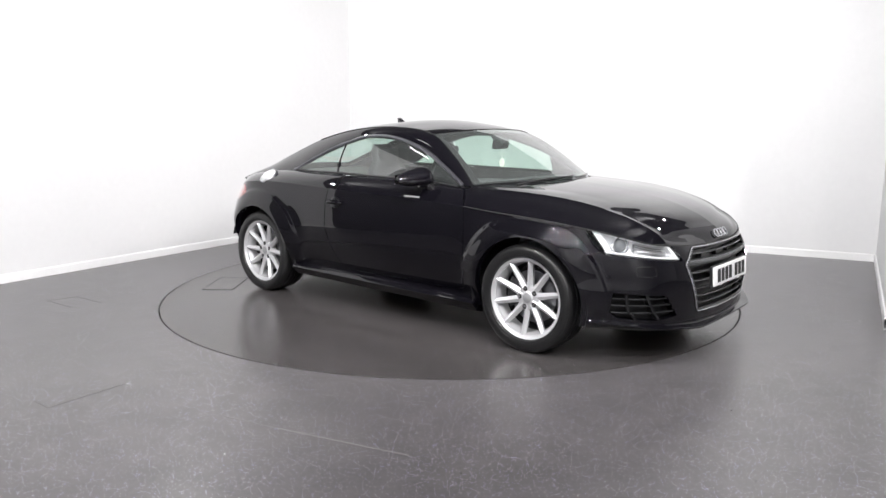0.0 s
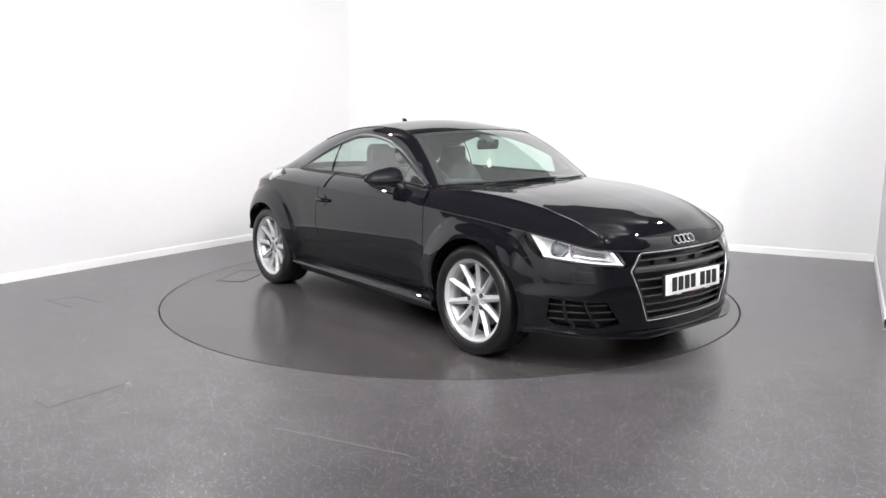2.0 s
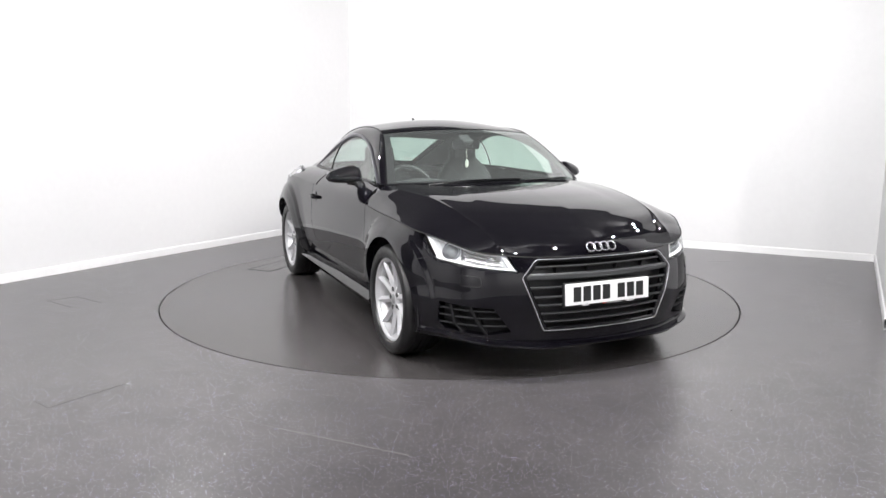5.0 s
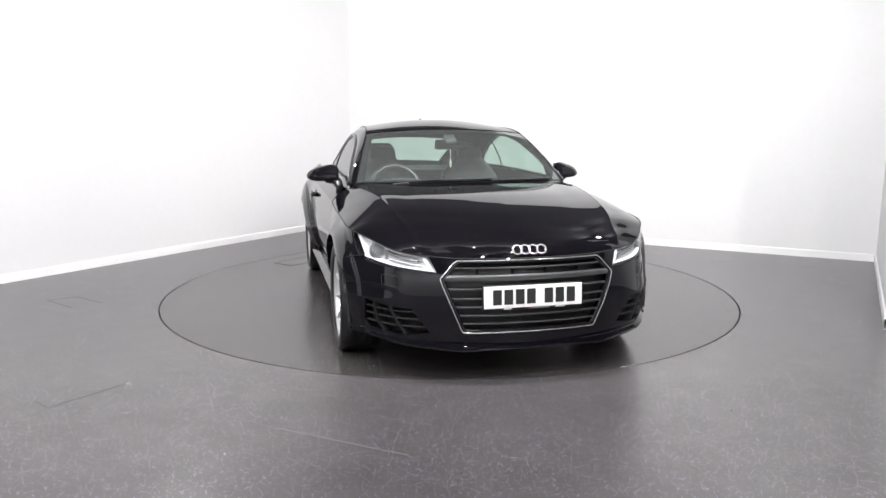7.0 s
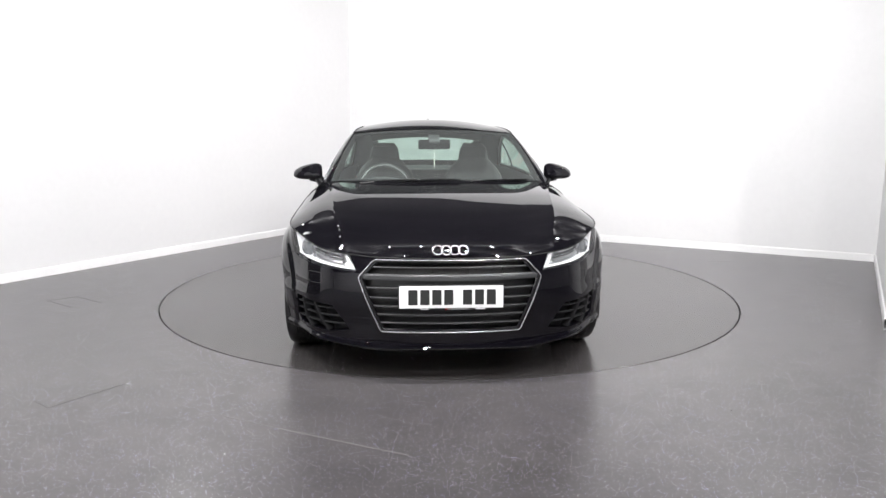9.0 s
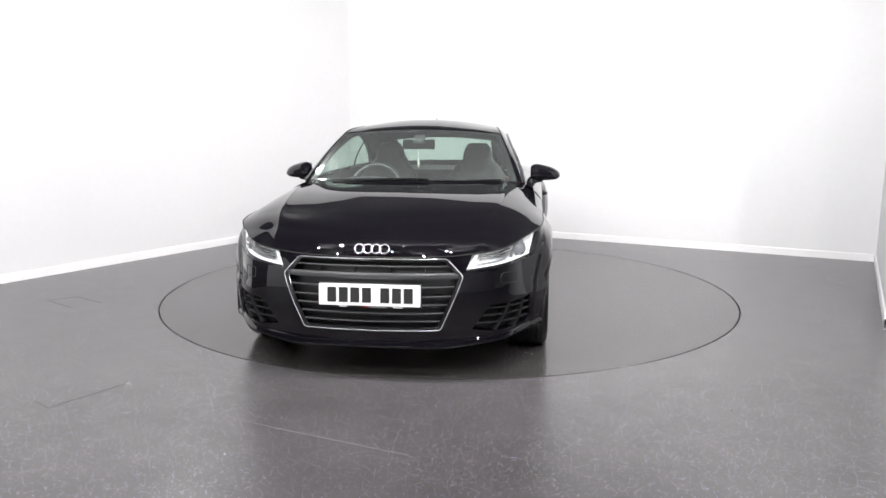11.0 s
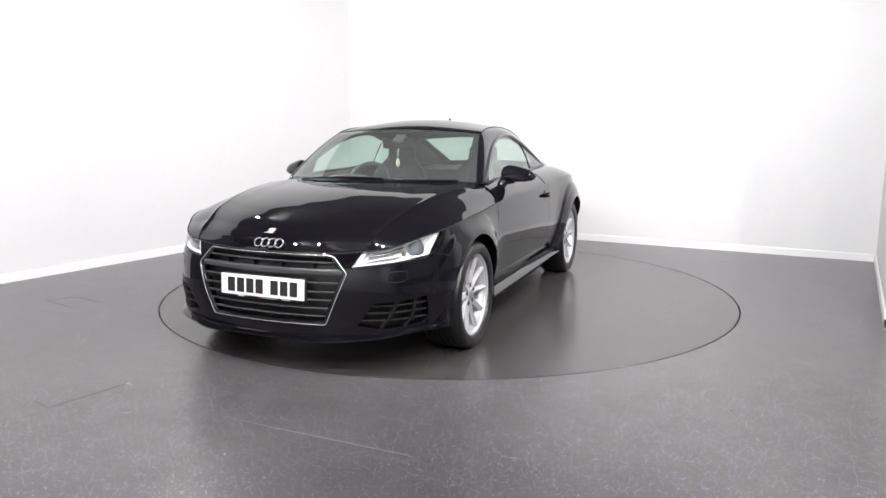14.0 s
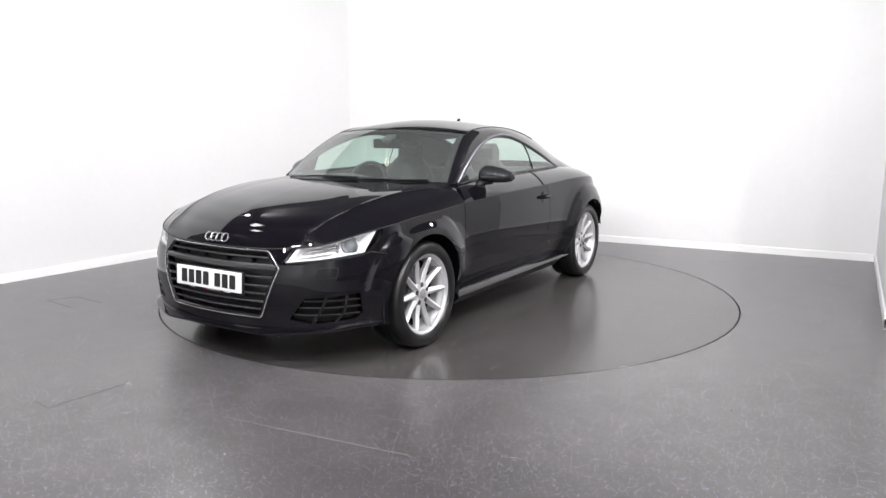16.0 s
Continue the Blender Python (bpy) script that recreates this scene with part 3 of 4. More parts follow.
TAIL = [(SX(-1.455), 0.768), (SX(-1.47), 0.800), (SX(-1.55), 0.828), (SX(-1.70), 0.815), (s_of_x(-1.98), 0.788), (s_of_x(-1.98), 0.690), (SX(-1.62), 0.700)]


def arch(wx):
    return [(SX(wx + ARCH_R * math.cos(a)), WHEEL_Z + ARCH_R * math.sin(a)) for a in np.linspace(-1.2, math.pi + 1.2, 56)] + [(SX(wx), -0.4)]


def build_body():
    cut = regions([("grille", GRILLE, 0.0, False, 0.05), ("headlight_lens", LAMP, 0.004, True, 0.03), ("intake", INTAKE, 0.0, False, 0.05),
                   ("door", DOOR, 0.006, True, 0.018), ("tail_light", TAIL, 0.004, True, 0.01),
                   ("front_arch", arch(WHEEL_X), 0.0, False, 0.045), ("rear_arch", arch(-WHEEL_X), 0.0, False, 0.045)])
    t_belt = np.linspace(0, 8, 120)
    belt = BELT(t_belt)
    # shoulder between the crest of the side and the belt, cut into wing end, door top and rear quarter
    sx = np.array([SX(x) for x in np.interp(belt[:, 0], [-1.95, -1.90, 0.70], [-1.9, -1.9, 0.777])])
    low = body_at(sx, crest(sx))

    def shoulder(a, b):
        i = (belt[:, 0] <= a) & (belt[:, 0] >= b)
        return grid(ruled(low[i], belt[i], 10, 0.014))

    rear_q = shoulder(-0.44, -2.0)
    door_top = shoulder(0.80, -0.43)
    # roof rail and pillar strip
    t_rail = np.linspace(0, 8, 120)
    rail = RAIL(t_rail)
    head_t = np.interp(t_rail, [0, 2, 3.3, 5, 6, 7, 8], [0, 2.2, 4.0, 6.2, 7.2, 8.8, 10])
    strip = grid(ruled(HEAD(head_t), rail, 8, 0.010))
    deck = top_between(7, 8, 8)
    roof = top_between(2.0, 5.0, 40)
    # closing strip round the tail
    n = 40
    edge = np.concatenate([[BELT(8)[0]], [RAIL(8)[0]], deck[-1]])
    edge = Curve(edge)(np.linspace(0, len(edge) - 1, n))
    st = np.linspace(SX(-1.90), S_END, n)
    tail_strip = grid(ruled(body_at(st, crest(st)), edge, 4, 0.0))
    foot_c = np.array(body_at(S_DOOR, crest(S_DOOR)))
    b0 = BELT(0)[0]
    foot = grid([[(0.775, 0.70, 0.923), (0.769, 0.757, 0.908), (0.765, 0.80, 0.884), tuple(foot_c)], [tuple(RAIL(0)[0]), tuple(b0), tuple(b0 * 0.5 + foot_c * 0.5), tuple(foot_c)]])
    half = join(cut["body"], rear_q, strip, grid(deck), tail_strip, foot)
    body = part("body", join(half, flip(half)), PAINT, CAR, "glossy black painted body shell", smooth=28)
    part("roof", whole(roof), PAINT, CAR, smooth=28)
    sg = np.linspace(0, S_DOOR, 160)
    line = body_at(sg, crest(sg)) + np.array([0, 0, 0.0008])
    for put in ((lambda g: g), flip):
        part("bonnet_joint", put(tube(line, 0.0028, 6)), GAP, CAR, "dark joint line of the bonnet")
        sj = np.linspace(SX(1.605), SX(1.70), 12)
        part("bumper_joint", put(tube(body_at(sj, np.linspace(0.612, 0.634, 12), 0.0004), 0.0018, 6)), GAP, CAR, "dark joint line between wing and bumper")
    part("bonnet", whole(hood_points()), PAINT, CAR, "glossy black clamshell bonnet with a raised crease", smooth=28)
    for put in ((lambda g: g), flip):
        part("roof_joint", put(tube(RAIL(np.linspace(1.98, 5.02, 60)) + np.array([0, 0.0, 0.001]), 0.0035, 6)), GAP, CAR, "dark joint line along the roof edge")
    # underside and inner walls, dark
    pan = [(x, y) for x, y in zip(PLAN(np.linspace(0, 15, 60))[:, 0] * 0.97, PLAN(np.linspace(0, 15, 60))[:, 1] * 0.80)]
    ring = pan + [(x, -y) for x, y in reversed(pan[1:-1])]
    part("underbody", prism(ring, 0.17, 0.24), BLACK_PLASTIC, CAR, smooth=0)
    for wx in (WHEEL_X, -WHEEL_X):
        for side in (1, -1):
            a = np.linspace(-0.25, math.pi + (0.25 if wx > 0 else -0.25), 40)
            rows = [[(wx + 0.40 * math.cos(k), side * y, WHEEL_Z + 0.40 * math.sin(k)) for k in a] for y in (0.88, 0.7, 0.52)]
            rows.append([(wx + 0.01 * math.cos(k), side * 0.52, WHEEL_Z + 0.01 * math.sin(k)) for k in a])
            part("wheel_liner", grid(rows), BLACK_PLASTIC, CAR, "black plastic wheel arch liner")
    return cut, door_top


CUT, DOOR_TOP = build_body()


def sweep(path, section, closed_section=True):
    """Carry a section of (outwards, up) offsets along rows of (point, outward direction)."""
    rows = []
    for p, n in path:
        p, n = Vector(p), Vector(n).normalized()
        rows.append([tuple(p + n * o + Vector((0, 0, u))) for o, u in section])
    if closed_section:
        rows = [r + [r[0]] for r in rows]
    v, f = grid(rows)
    k = len(rows[0])
    if closed_section:
        f += [tuple(range(k - 1)), tuple(reversed(range((len(rows) - 1) * k, len(rows) * k - 1)))]
    return v, f


def doors():
    for side, mirrored in (("left", False), ("right", True)):
        put = flip if mirrored else (lambda g: g)
        d = part("door", put(join(CUT["door"], DOOR_TOP)), PAINT, CAR, "glossy black door")
        y = float(body_at(SX(-0.38), 0.765)[1])
        # handle bar over a dark finger recess
        bm = lathe([(0.0, 0.004), (0.03, 0.004), (0.045, 0.0025), (0.05, -0.001)], 32, "y")
        bm = moved(bm, Matrix.Translation((-0.375, y, 0.758)) @ Matrix.Diagonal((1.05, 1, 0.95, 1)))
        part("handle_recess", put(bm), GLOSS_BLACK, d, "dark finger recess behind the handle")
        bar = Curve([(-0.445, y + 0.004, 0.768), (-0.425, y + 0.024, 0.768), (-0.37, y + 0.032, 0.768), (-0.325, y + 0.026, 0.767), (-0.305, y + 0.004, 0.766)])(np.linspace(0, 4, 18))
        part("door_handle", put(moved(tube(bar, 0.013, 10), Matrix.Identity(4))), PAINT, d, "black painted door handle")
        # window seals
        t = np.linspace(0.25, 5, 60)
        seal = BELT(t) + np.array([0, 0.003, 0.003])
        part("belt_seal", put(tube(seal, 0.006, 8)), BLACK_PLASTIC, d, "black rubber belt seal")


def sills():
    for mirrored in (False, True):
        put = flip if mirrored else (lambda g: g)
        path = []
        for x in np.linspace(0.872, -0.868, 30):
            path.append(((x, 0.842, 0.244 + 0.012 * (0.8 - x) / 1.6), (0, 1, 0)))
        sec = [(-0.03, 0.022), (0.004, 0.018), (0.040, -0.006), (0.046, -0.014), (0.040, -0.026), (0.0, -0.07), (-0.06, -0.085)]
        part("sill", put(sweep(path, sec)), PAINT, CAR, "gloss black side sill blade", smooth=25)


def glazing():
    ws = part("windscreen", whole(top_between(0.06, 1.94, 26, 16, 0.02, 1)), TINT, CAR, "green-tinted laminated windscreen")
    ws.visible_shadow = False
    # black printed border round the screen, on the inside
    a = top_between(0.0, 2.0, 26, 16, 0.0, 1) - np.array([0.004, 0, 0.004])
    inner = top_between(0.13, 1.80, 26, 16, 0.085, 1) - np.array([0.004, 0, 0.004])
    ring_a = np.concatenate([a[0, ::-1], a[:, 0], a[-1]])
    ring_b = np.concatenate([inner[0, ::-1], inner[:, 0], inner[-1]])
    b = grid([ring_a, ring_b])
    part("screen_border", join(b, flip(b)), GLOSS_BLACK, ws, "black ceramic border of the windscreen")
    rw = part("rear_window", whole(top_between(5.06, 6.96, 20, 14, 0.03, 1)), TINT, CAR, "tinted rear window")
    rw.visible_shadow = False
    a = top_between(5.0, 7.0, 20, 14, 0.0, 1) - np.array([0, 0, 0.004])
    inner = top_between(5.2, 6.8, 20, 14, 0.13, 1) - np.array([0, 0, 0.004])
    ring_a = np.concatenate([a[0, ::-1], a[:, 0], a[-1]])
    ring_b = np.concatenate([inner[0, ::-1], inner[:, 0], inner[-1]])
    b = grid([ring_a, ring_b])
    part("rear_window_border", join(b, flip(b)), GLOSS_BLACK, rw)
    for mirrored in (False, True):
        put = flip if mirrored else (lambda g: g)
        xs = np.linspace(0.655, -1.06, 90)
        tb = np.interp(-xs, -BELT(np.linspace(0, 5, 300))[:, 0], np.linspace(0, 5, 300))
        th = np.interp(-xs, -HEAD(np.linspace(0, 7, 400))[:, 0], np.linspace(0, 7, 400))
        low, high = BELT(tb) - np.array([0, 0.006, 0]), HEAD(th) - np.array([0, 0.006, 0])
        pts = ruled(low, high, 12, 0.012)
        cutx = -0.545
        k = int(np.argmin(np.abs(xs - cutx)))
        g = part("side_window", put(grid(pts[:, :k])), SIDE_TINT, CAR, "green-tinted side window")
        g.visible_shadow = False
        g2 = part("quarter_window", put(grid(pts[:, k + 1:])), SIDE_TINT, CAR, "small tinted rear quarter window")
        g2.visible_shadow = False
        part("window_divider", put(tube(pts[:, k] + np.array([0, 0.001, 0]), 0.0055, 8)), GLOSS_BLACK, CAR, "black upright between the side windows")
        part("window_frame", put(tube(HEAD(np.linspace(0.1, 7, 90)) + np.array([0, 0.002, -0.002]), 0.012, 10)), FRAME_TRIM, CAR, "dark satin metal frame round the side windows")
        part("waist_trim", put(tube(BELT(np.linspace(5.0, 0.2, 70)) + np.array([0, 0.004, 0.0]), 0.006, 8)), GLOSS_BLACK, CAR)
        # mirror triangle at the front corner of the window
        tri = ruled(pts[0, :14] + np.array([0, 0.003, 0]), pts[-1, :14] + np.array([0, 0.003, 0]), 4)
        part("mirror_corner", put(grid(tri)), GLOSS_BLACK, CAR, "black corner piece behind the mirror")


doors()
sills()
glazing()
# ---- car: nose ----
def grille():
    back = grid([[tuple(body_at(s, z, -0.055)) for s in np.linspace(0, s_of_y(0.47), 24)] for z in np.linspace(0.27, 0.645, 20)])
    g = part("grille", join(back, flip(back)), GRILLE_BLACK, CAR, "black single-frame grille with horizontal slats")

    def half_width(z):
        return float(np.interp(z, [0.278, 0.552, 0.638], [0.354, 0.466, 0.392]))

    # frame: rounded hexagon that follows the nose
    corners = [(0.0, 0.640), (0.385, 0.640), (0.402, 0.632), (0.461, 0.562), (0.466, 0.552), (0.463, 0.540), (0.362, 0.292), (0.354, 0.281), (0.340, 0.278), (0.0, 0.278)]
    pts = []
    for (y0, z0), (y1, z1) in zip(corners[:-1], corners[1:]):
        for f in np.linspace(0, 1, 14)[:-1]:
            pts.append((y0 + (y1 - y0) * f, z0 + (z1 - z0) * f))
    pts.append(corners[-1])
    right = [tuple(body_at(s_of_y(y), z, 0.004)) for y, z in pts]
    loop = right + [(x, -y, z) for x, y, z in reversed(right[1:-1])]
    part("chrome_frame", tube(loop, 0.0036, 10, closed=True), BRIGHT, g, "thin bright chrome frame")
    inner = [tuple(body_at(s_of_y(y * 0.975), 0.458 + (z - 0.458) * 0.965, -0.006)) for y, z in pts]
    loop = inner + [(x, -y, z) for x, y, z in reversed(inner[1:-1])]
    part("inner_frame", tube(loop, 0.011, 8, closed=True), GLOSS_BLACK, g)

    def slat(z, thick, depth, material, name, out=-0.004):
        w = half_width(z) - 0.014
        path = []
        for y in np.linspace(-w, w, 41):
            p = body_at(s_of_y(abs(y)), z, out)
            nx, ny = plan_at(s_of_y(abs(y)))[2:]
            path.append(((p[0], math.copysign(p[1], y), z), (nx, math.copysign(ny, y), 0)))
        sec = [(0, thick * 0.18), (-0.004, thick * 0.5), (-depth, thick * 0.30), (-depth, -thick * 0.5), (-0.004, -thick * 0.5), (0, -thick * 0.22)]
        s = part(name, sweep(path, sec), material, g, smooth=20)
        # thin pale line imitating the wall's reflection along the slat
        edge = [tuple(Vector(p) + Vector(n).normalized() * 0.0004 + Vector((0, 0, thick * 0.3))) for p, n in path]
        part("slat_glint", tube(edge, 0.0013, 6), GLINT_BAR_GREY, s)

    for z in (0.500, 0.452, 0.409, 0.365, 0.322):
        slat(z, 0.009, 0.024, GRILLE_SLAT, "slat")
    slat(0.602, 0.008, 0.024, GRILLE_SLAT, "slat")
    slat(0.556, 0.030, 0.04, SLAT_BAR, "upper_bar", 0.002)
    for y in (-0.27, -0.09, 0.09, 0.27):
        p = body_at(s_of_y(abs(y)), 0.585, -0.042)
        part("rib", box(p[0] - 0.02, p[0] + 0.014, y - 0.002, y + 0.002, 0.566, 0.600), INTAKE_BLACK, g, smooth=0)
    return g


def number_plate():
    tilt = Matrix.Translation((2.104, 0, 0.4635)) @ pose(0, 0, 0, 0, -3.5, 0)
    p = part("number_plate", moved(box(-0.006, 0.006, -0.26, 0.26, -0.0555, 0.0555, 0.004), tilt), PLATE_WHITE, CAR, "white number plate with a row of black bars")
    part("plate_holder", moved(box(-0.022, -0.0065, -0.265, 0.265, -0.066, 0.060, 0.003), tilt), BLACK_PLASTIC, p)
    y = -0.169
    for k in range(7):
        if k == 4:
            y += 0.034
        part("character_bar", moved(box(0.0062, 0.0074, y - 0.046, y, -0.038, 0.038), tilt), GAP, p, smooth=0)
        y += 0.0595
    for y0, y1, m in ((0.12, 0.17, PLATE_WHITE), (-0.02, 0.09, SCUFF), (-0.155, -0.115, PLATE_WHITE), (-0.03, -0.005, RED_LENS)):
        part("dealer_strip", moved(box(-0.004, -0.002, y0, y1, -0.064, -0.0575), tilt), m, p, "small printed strip under the plate", smooth=0)
    for yy in (-0.235, 0.235):
        part("fixing_cap", moved(lathe([(0.0, 0.0085), (0.006, 0.0085), (0.007, 0.006)], 16, "x"), tilt @ Matrix.Translation((0, yy, 0.01))), SKIRT, p)


def badge():
    b = None
    for k in range(4):
        y = 0.0645 - 0.043 * k
        ring = [(0.0, y + 0.0245 * math.cos(a), 0.0245 * math.sin(a)) for a in np.linspace(0, 2 * math.pi, 40)[:-1]]
        m = Matrix.Translation((2.031, 0, 0.688)) @ pose(0, 0, 0, 0, -32, 0)
        geo = moved(tube(ring, 0.0042, 8, closed=True), m)
        if b is None:
            b = part("badge", geo, BRIGHT, CAR, "row of four plain chrome rings")
        else:
            part("ring", geo, BRIGHT, b)


def headlights():
    for mirrored in (False, True):
        put = flip if mirrored else (lambda g: g)
        lens = part("headlight", put(CUT["headlight_lens"]), LENS, CAR, "clear headlight with white light strip")
        lens.visible_shadow = False
        # housing behind the lens
        us = np.linspace(0, 1, 30)

        def lamp_pt(u, v, deep):
            """u from the inner end to the outer, v from the lower edge to the upper."""
            s0, s1 = s_of_y(0.487), SX(1.655)
            s_low = s0 + (SX(1.715) - s0) * u
            z_low = 0.580 + (0.624 - 0.580) * u
            s_up = s_of_y(0.537) + (SX(1.632) - s_of_y(0.537)) * u
            z_up = float(crest(s_up)) - 0.006
            s = s_low + (s_up - s_low) * v
            return tuple(body_at(s, z_low + (z_up - z_low) * v, -deep))

        part("housing", put(grid([[lamp_pt(u, v, 0.034 + 0.014 * math.sin(math.pi * v)) for u in us] for v in np.linspace(-0.05, 1.05, 12)])), LAMP_SILVER, lens, "silver headlight housing")
        # white light guide: along the lower edge, up the inner end and up the outer end
        low = [[lamp_pt(u, v, d) for u in np.linspace(0.01, 0.99, 30)] for v, d in ((0.02, 0.016), (0.06, 0.012), (0.10, 0.016), (0.12, 0.05))]
        part("light_strip", put(grid(low)), STRIP, lens, "white daytime light strip")
        inn = [[lamp_pt(u, v, d) for v in np.linspace(0.12, 0.95, 14)] for u, d in ((0.015, 0.016), (0.035, 0.012), (0.06, 0.016), (0.07, 0.05))]
        part("light_strip", put(grid(inn)), STRIP, lens, "white daytime light strip")
        outer = [[lamp_pt(u, v, d) for v in np.linspace(0.12, 0.97, 14)] for u, d in ((0.985, 0.016), (0.965, 0.012), (0.925, 0.016), (0.91, 0.05))]
        part("light_strip", put(grid(outer)), STRIP, lens, "white daytime light strip")
        upper = [[lamp_pt(u, v, d) for u in np.linspace(0.10, 0.95, 30)] for v, d in ((0.985, 0.014), (0.93, 0.016), (0.90, 0.05))]
        part("top_trim", put(grid(upper)), STRIP, lens, "white upper edge of the lamp")
        # dark bars across the middle and the projector
        dark = [[lamp_pt(u, v, d) for u in np.linspace(0.14, 0.56, 20)] for v, d in ((0.68, 0.040), (0.70, 0.022), (0.735, 0.022), (0.75, 0.040))]
        part("dark_bar", put(grid(dark)), GLINT_BAR_GREY, lens)
        silver = [[lamp_pt(u, v, d) for u in np.linspace(0.14, 0.56, 20)] for v, d in ((0.30, 0.040), (0.33, 0.02), (0.40, 0.021), (0.43, 0.040))]
        part("reflector_bar", put(grid(silver)), SATIN, lens)
        for v0 in (0.20, 0.48, 0.56, 0.64, 0.82):
            fin = [[lamp_pt(u, v, d) for u in np.linspace(0.12, 0.57, 16)] for v, d in ((v0, 0.042), (v0 + 0.008, 0.024), (v0 + 0.022, 0.024), (v0 + 0.03, 0.042))]
            part("reflector_fin", put(grid(fin)), GLINT_BAR_GREY if v0 == 0.56 else LAMP_SILVER, lens)
        c = Vector(lamp_pt(0.735, 0.52, 0.03))
        n = Vector((0.82, 0.55, 0.08)).normalized()
        m = Matrix.Translation(c) @ n.to_track_quat("Y", "Z").to_matrix().to_4x4()
        part("projector_ring", put(moved(lathe([(0.047, -0.02), (0.049, 0.006), (0.045, 0.011), (0.040, 0.006), (0.036, -0.004)], 40), m)), CHROME, lens, "chrome projector ring")
        part("projector_lens", put(moved(lathe([(0.0, 0.014), (0.015, 0.012), (0.026, 0.006), (0.034, -0.003), (0.037, -0.012)], 40), m)), PROJECTOR, lens, "dark glass projector lens")
        part("divider", put(moved(box(-0.003, 0.003, -0.01, 0.012, -0.045, 0.045, 0.001), Matrix.Translation(lamp_pt(0.585, 0.5, 0.03)))), CHROME, lens)


def intakes():
    for mirrored in (False, True):
        put = flip if mirrored else (lambda g: g)
        s0, s1 = s_of_y(0.47), SX(1.68)
        back = part("air_intake", put(grid([[tuple(body_at(s, z, -0.05)) for s in np.linspace(s0, s1, 24)] for z in np.linspace(0.235, 0.44, 9)])), INTAKE_BLACK, CAR, "black slatted side air intake")

        def ends(z):
            return (float(np.interp(z, [0.276, 0.398], [s_of_y(0.515), s_of_y(0.600)])) + 0.004, float(np.interp(z, [0.272, 0.305, 0.416], [SX(1.79), SX(1.75), SX(1.765)])) - 0.004)

        for z in (0.380, 0.342, 0.302):
            a, b = ends(z)
            path = []
            for s in np.linspace(a, b, 24):
                nx, ny = plan_at(s)[2:]
                path.append((tuple(body_at(s, z, -0.006)), (nx, ny, 0)))
            part("slat", put(sweep(path, [(0, 0.001), (-0.003, 0.004), (-0.02, 0.003), (-0.02, -0.005), (-0.003, -0.004), (0, -0.002)])), INTAKE_BLACK, back, smooth=20)
            # paler line along the slat, a highlight put in as colour
            edge = [tuple(Vector(p) + Vector(n).normalized() * 0.0003 + Vector((0, 0, 0.002))) for p, n in path]
            part("slat_glint", put(tube(edge, 0.0009, 6)), INTAKE_GLINT, back)
        for f, lean in ((0.37, 0.02), (0.74, 0.02)):
            rows = []
            for z in np.linspace(0.262, 0.408, 8):
                a, b = ends(z)
                s = a + (b - a) * (f - lean + lean * 2 * (z - 0.262) / 0.146)
                p0, p1 = body_at(s - 0.007, z, 0.002), body_at(s + 0.007, z, 0.002)
                q0, q1 = body_at(s - 0.009, z, -0.05), body_at(s + 0.009, z, -0.05)
                rows.append([tuple(q0), tuple(p0), tuple(p1), tuple(q1)])
            part("strut", put(grid(rows)), INTAKE_BLACK, back)
        # washer cover: a thin joint line in the bumper skin
        s0, s1 = s_of_y(0.655), s_of_y(0.655) + 0.125
        loop = []
        for f in np.linspace(0, 1, 41)[:-1]:
            a = 2 * math.pi * f
            c, s = math.cos(a), math.sin(a)
            k = (abs(c) ** 6 + abs(s) ** 6) ** (-1 / 6)
            loop.append(tuple(body_at((s0 + s1) / 2 + 0.058 * c * k + 0.006 * s, 0.532 + 0.027 * s * k, 0.0005)))
        part("washer_cover", put(tube(loop, 0.0017, 6, closed=True)), GAP, CAR, "flush headlight washer cover joint")


def front_lip():
    s_end = SX(1.64)
    knots = [0, s_of_y(0.2), s_of_y(0.385), s_of_y(0.5), s_of_y(0.62), SX(1.80), s_end]
    out_at = profile(knots, [0.032, 0.038, 0.058, 0.044, 0.032, 0.014, 0.010])
    z_at = profile(knots, [0.197, 0.198, 0.199, 0.207, 0.216, 0.236, 0.244])
    rows = []
    for s in np.linspace(0, s_end, 60):
        out = float(out_at(s))
        z = float(z_at(s))
        rows.append([tuple(body_at(s, z + dz, o)) for o, dz in ((-0.004, 0.028), (0.002, 0.016), (0.004, 0.013), (out - 0.003, 0.006), (out, 0.003), (out, -0.003), (out - 0.004, -0.006), (-0.10, -0.012))])
    g = grid(rows)
    part("front_splitter", join(g, flip(g)), PAINT, CAR, "gloss black front splitter lip", smooth=30)


# grey for the painted slat highlights, and for bars in the headlights
GLINT_BAR_GREY = mat("slat_glint", (0.28, 0.28, 0.29), 0.25, metal=0.6)
INTAKE_GLINT = mat("intake_glint", (0.045, 0.045, 0.05), 0.35, metal=0.4)
GRILLE_SLAT = mat("grille_slat", (0.014, 0.014, 0.015), 0.3)
SLAT_BAR = mat("grille_bar", (0.085, 0.087, 0.09), 0.3, metal=0.4)
LAMP_SILVER = mat("lamp_silver", (0.72, 0.73, 0.74), 0.25, metal=0.3)
STRIP = glow("white_light_strip", (0.93, 0.96, 1.0), 0.05)
PROJECTOR = mat("projector_glass", (0.16, 0.17, 0.18), 0.05, coat=1.0, spec=0.9)
grille()
number_plate()
badge()
headlights()
intakes()
front_lip()
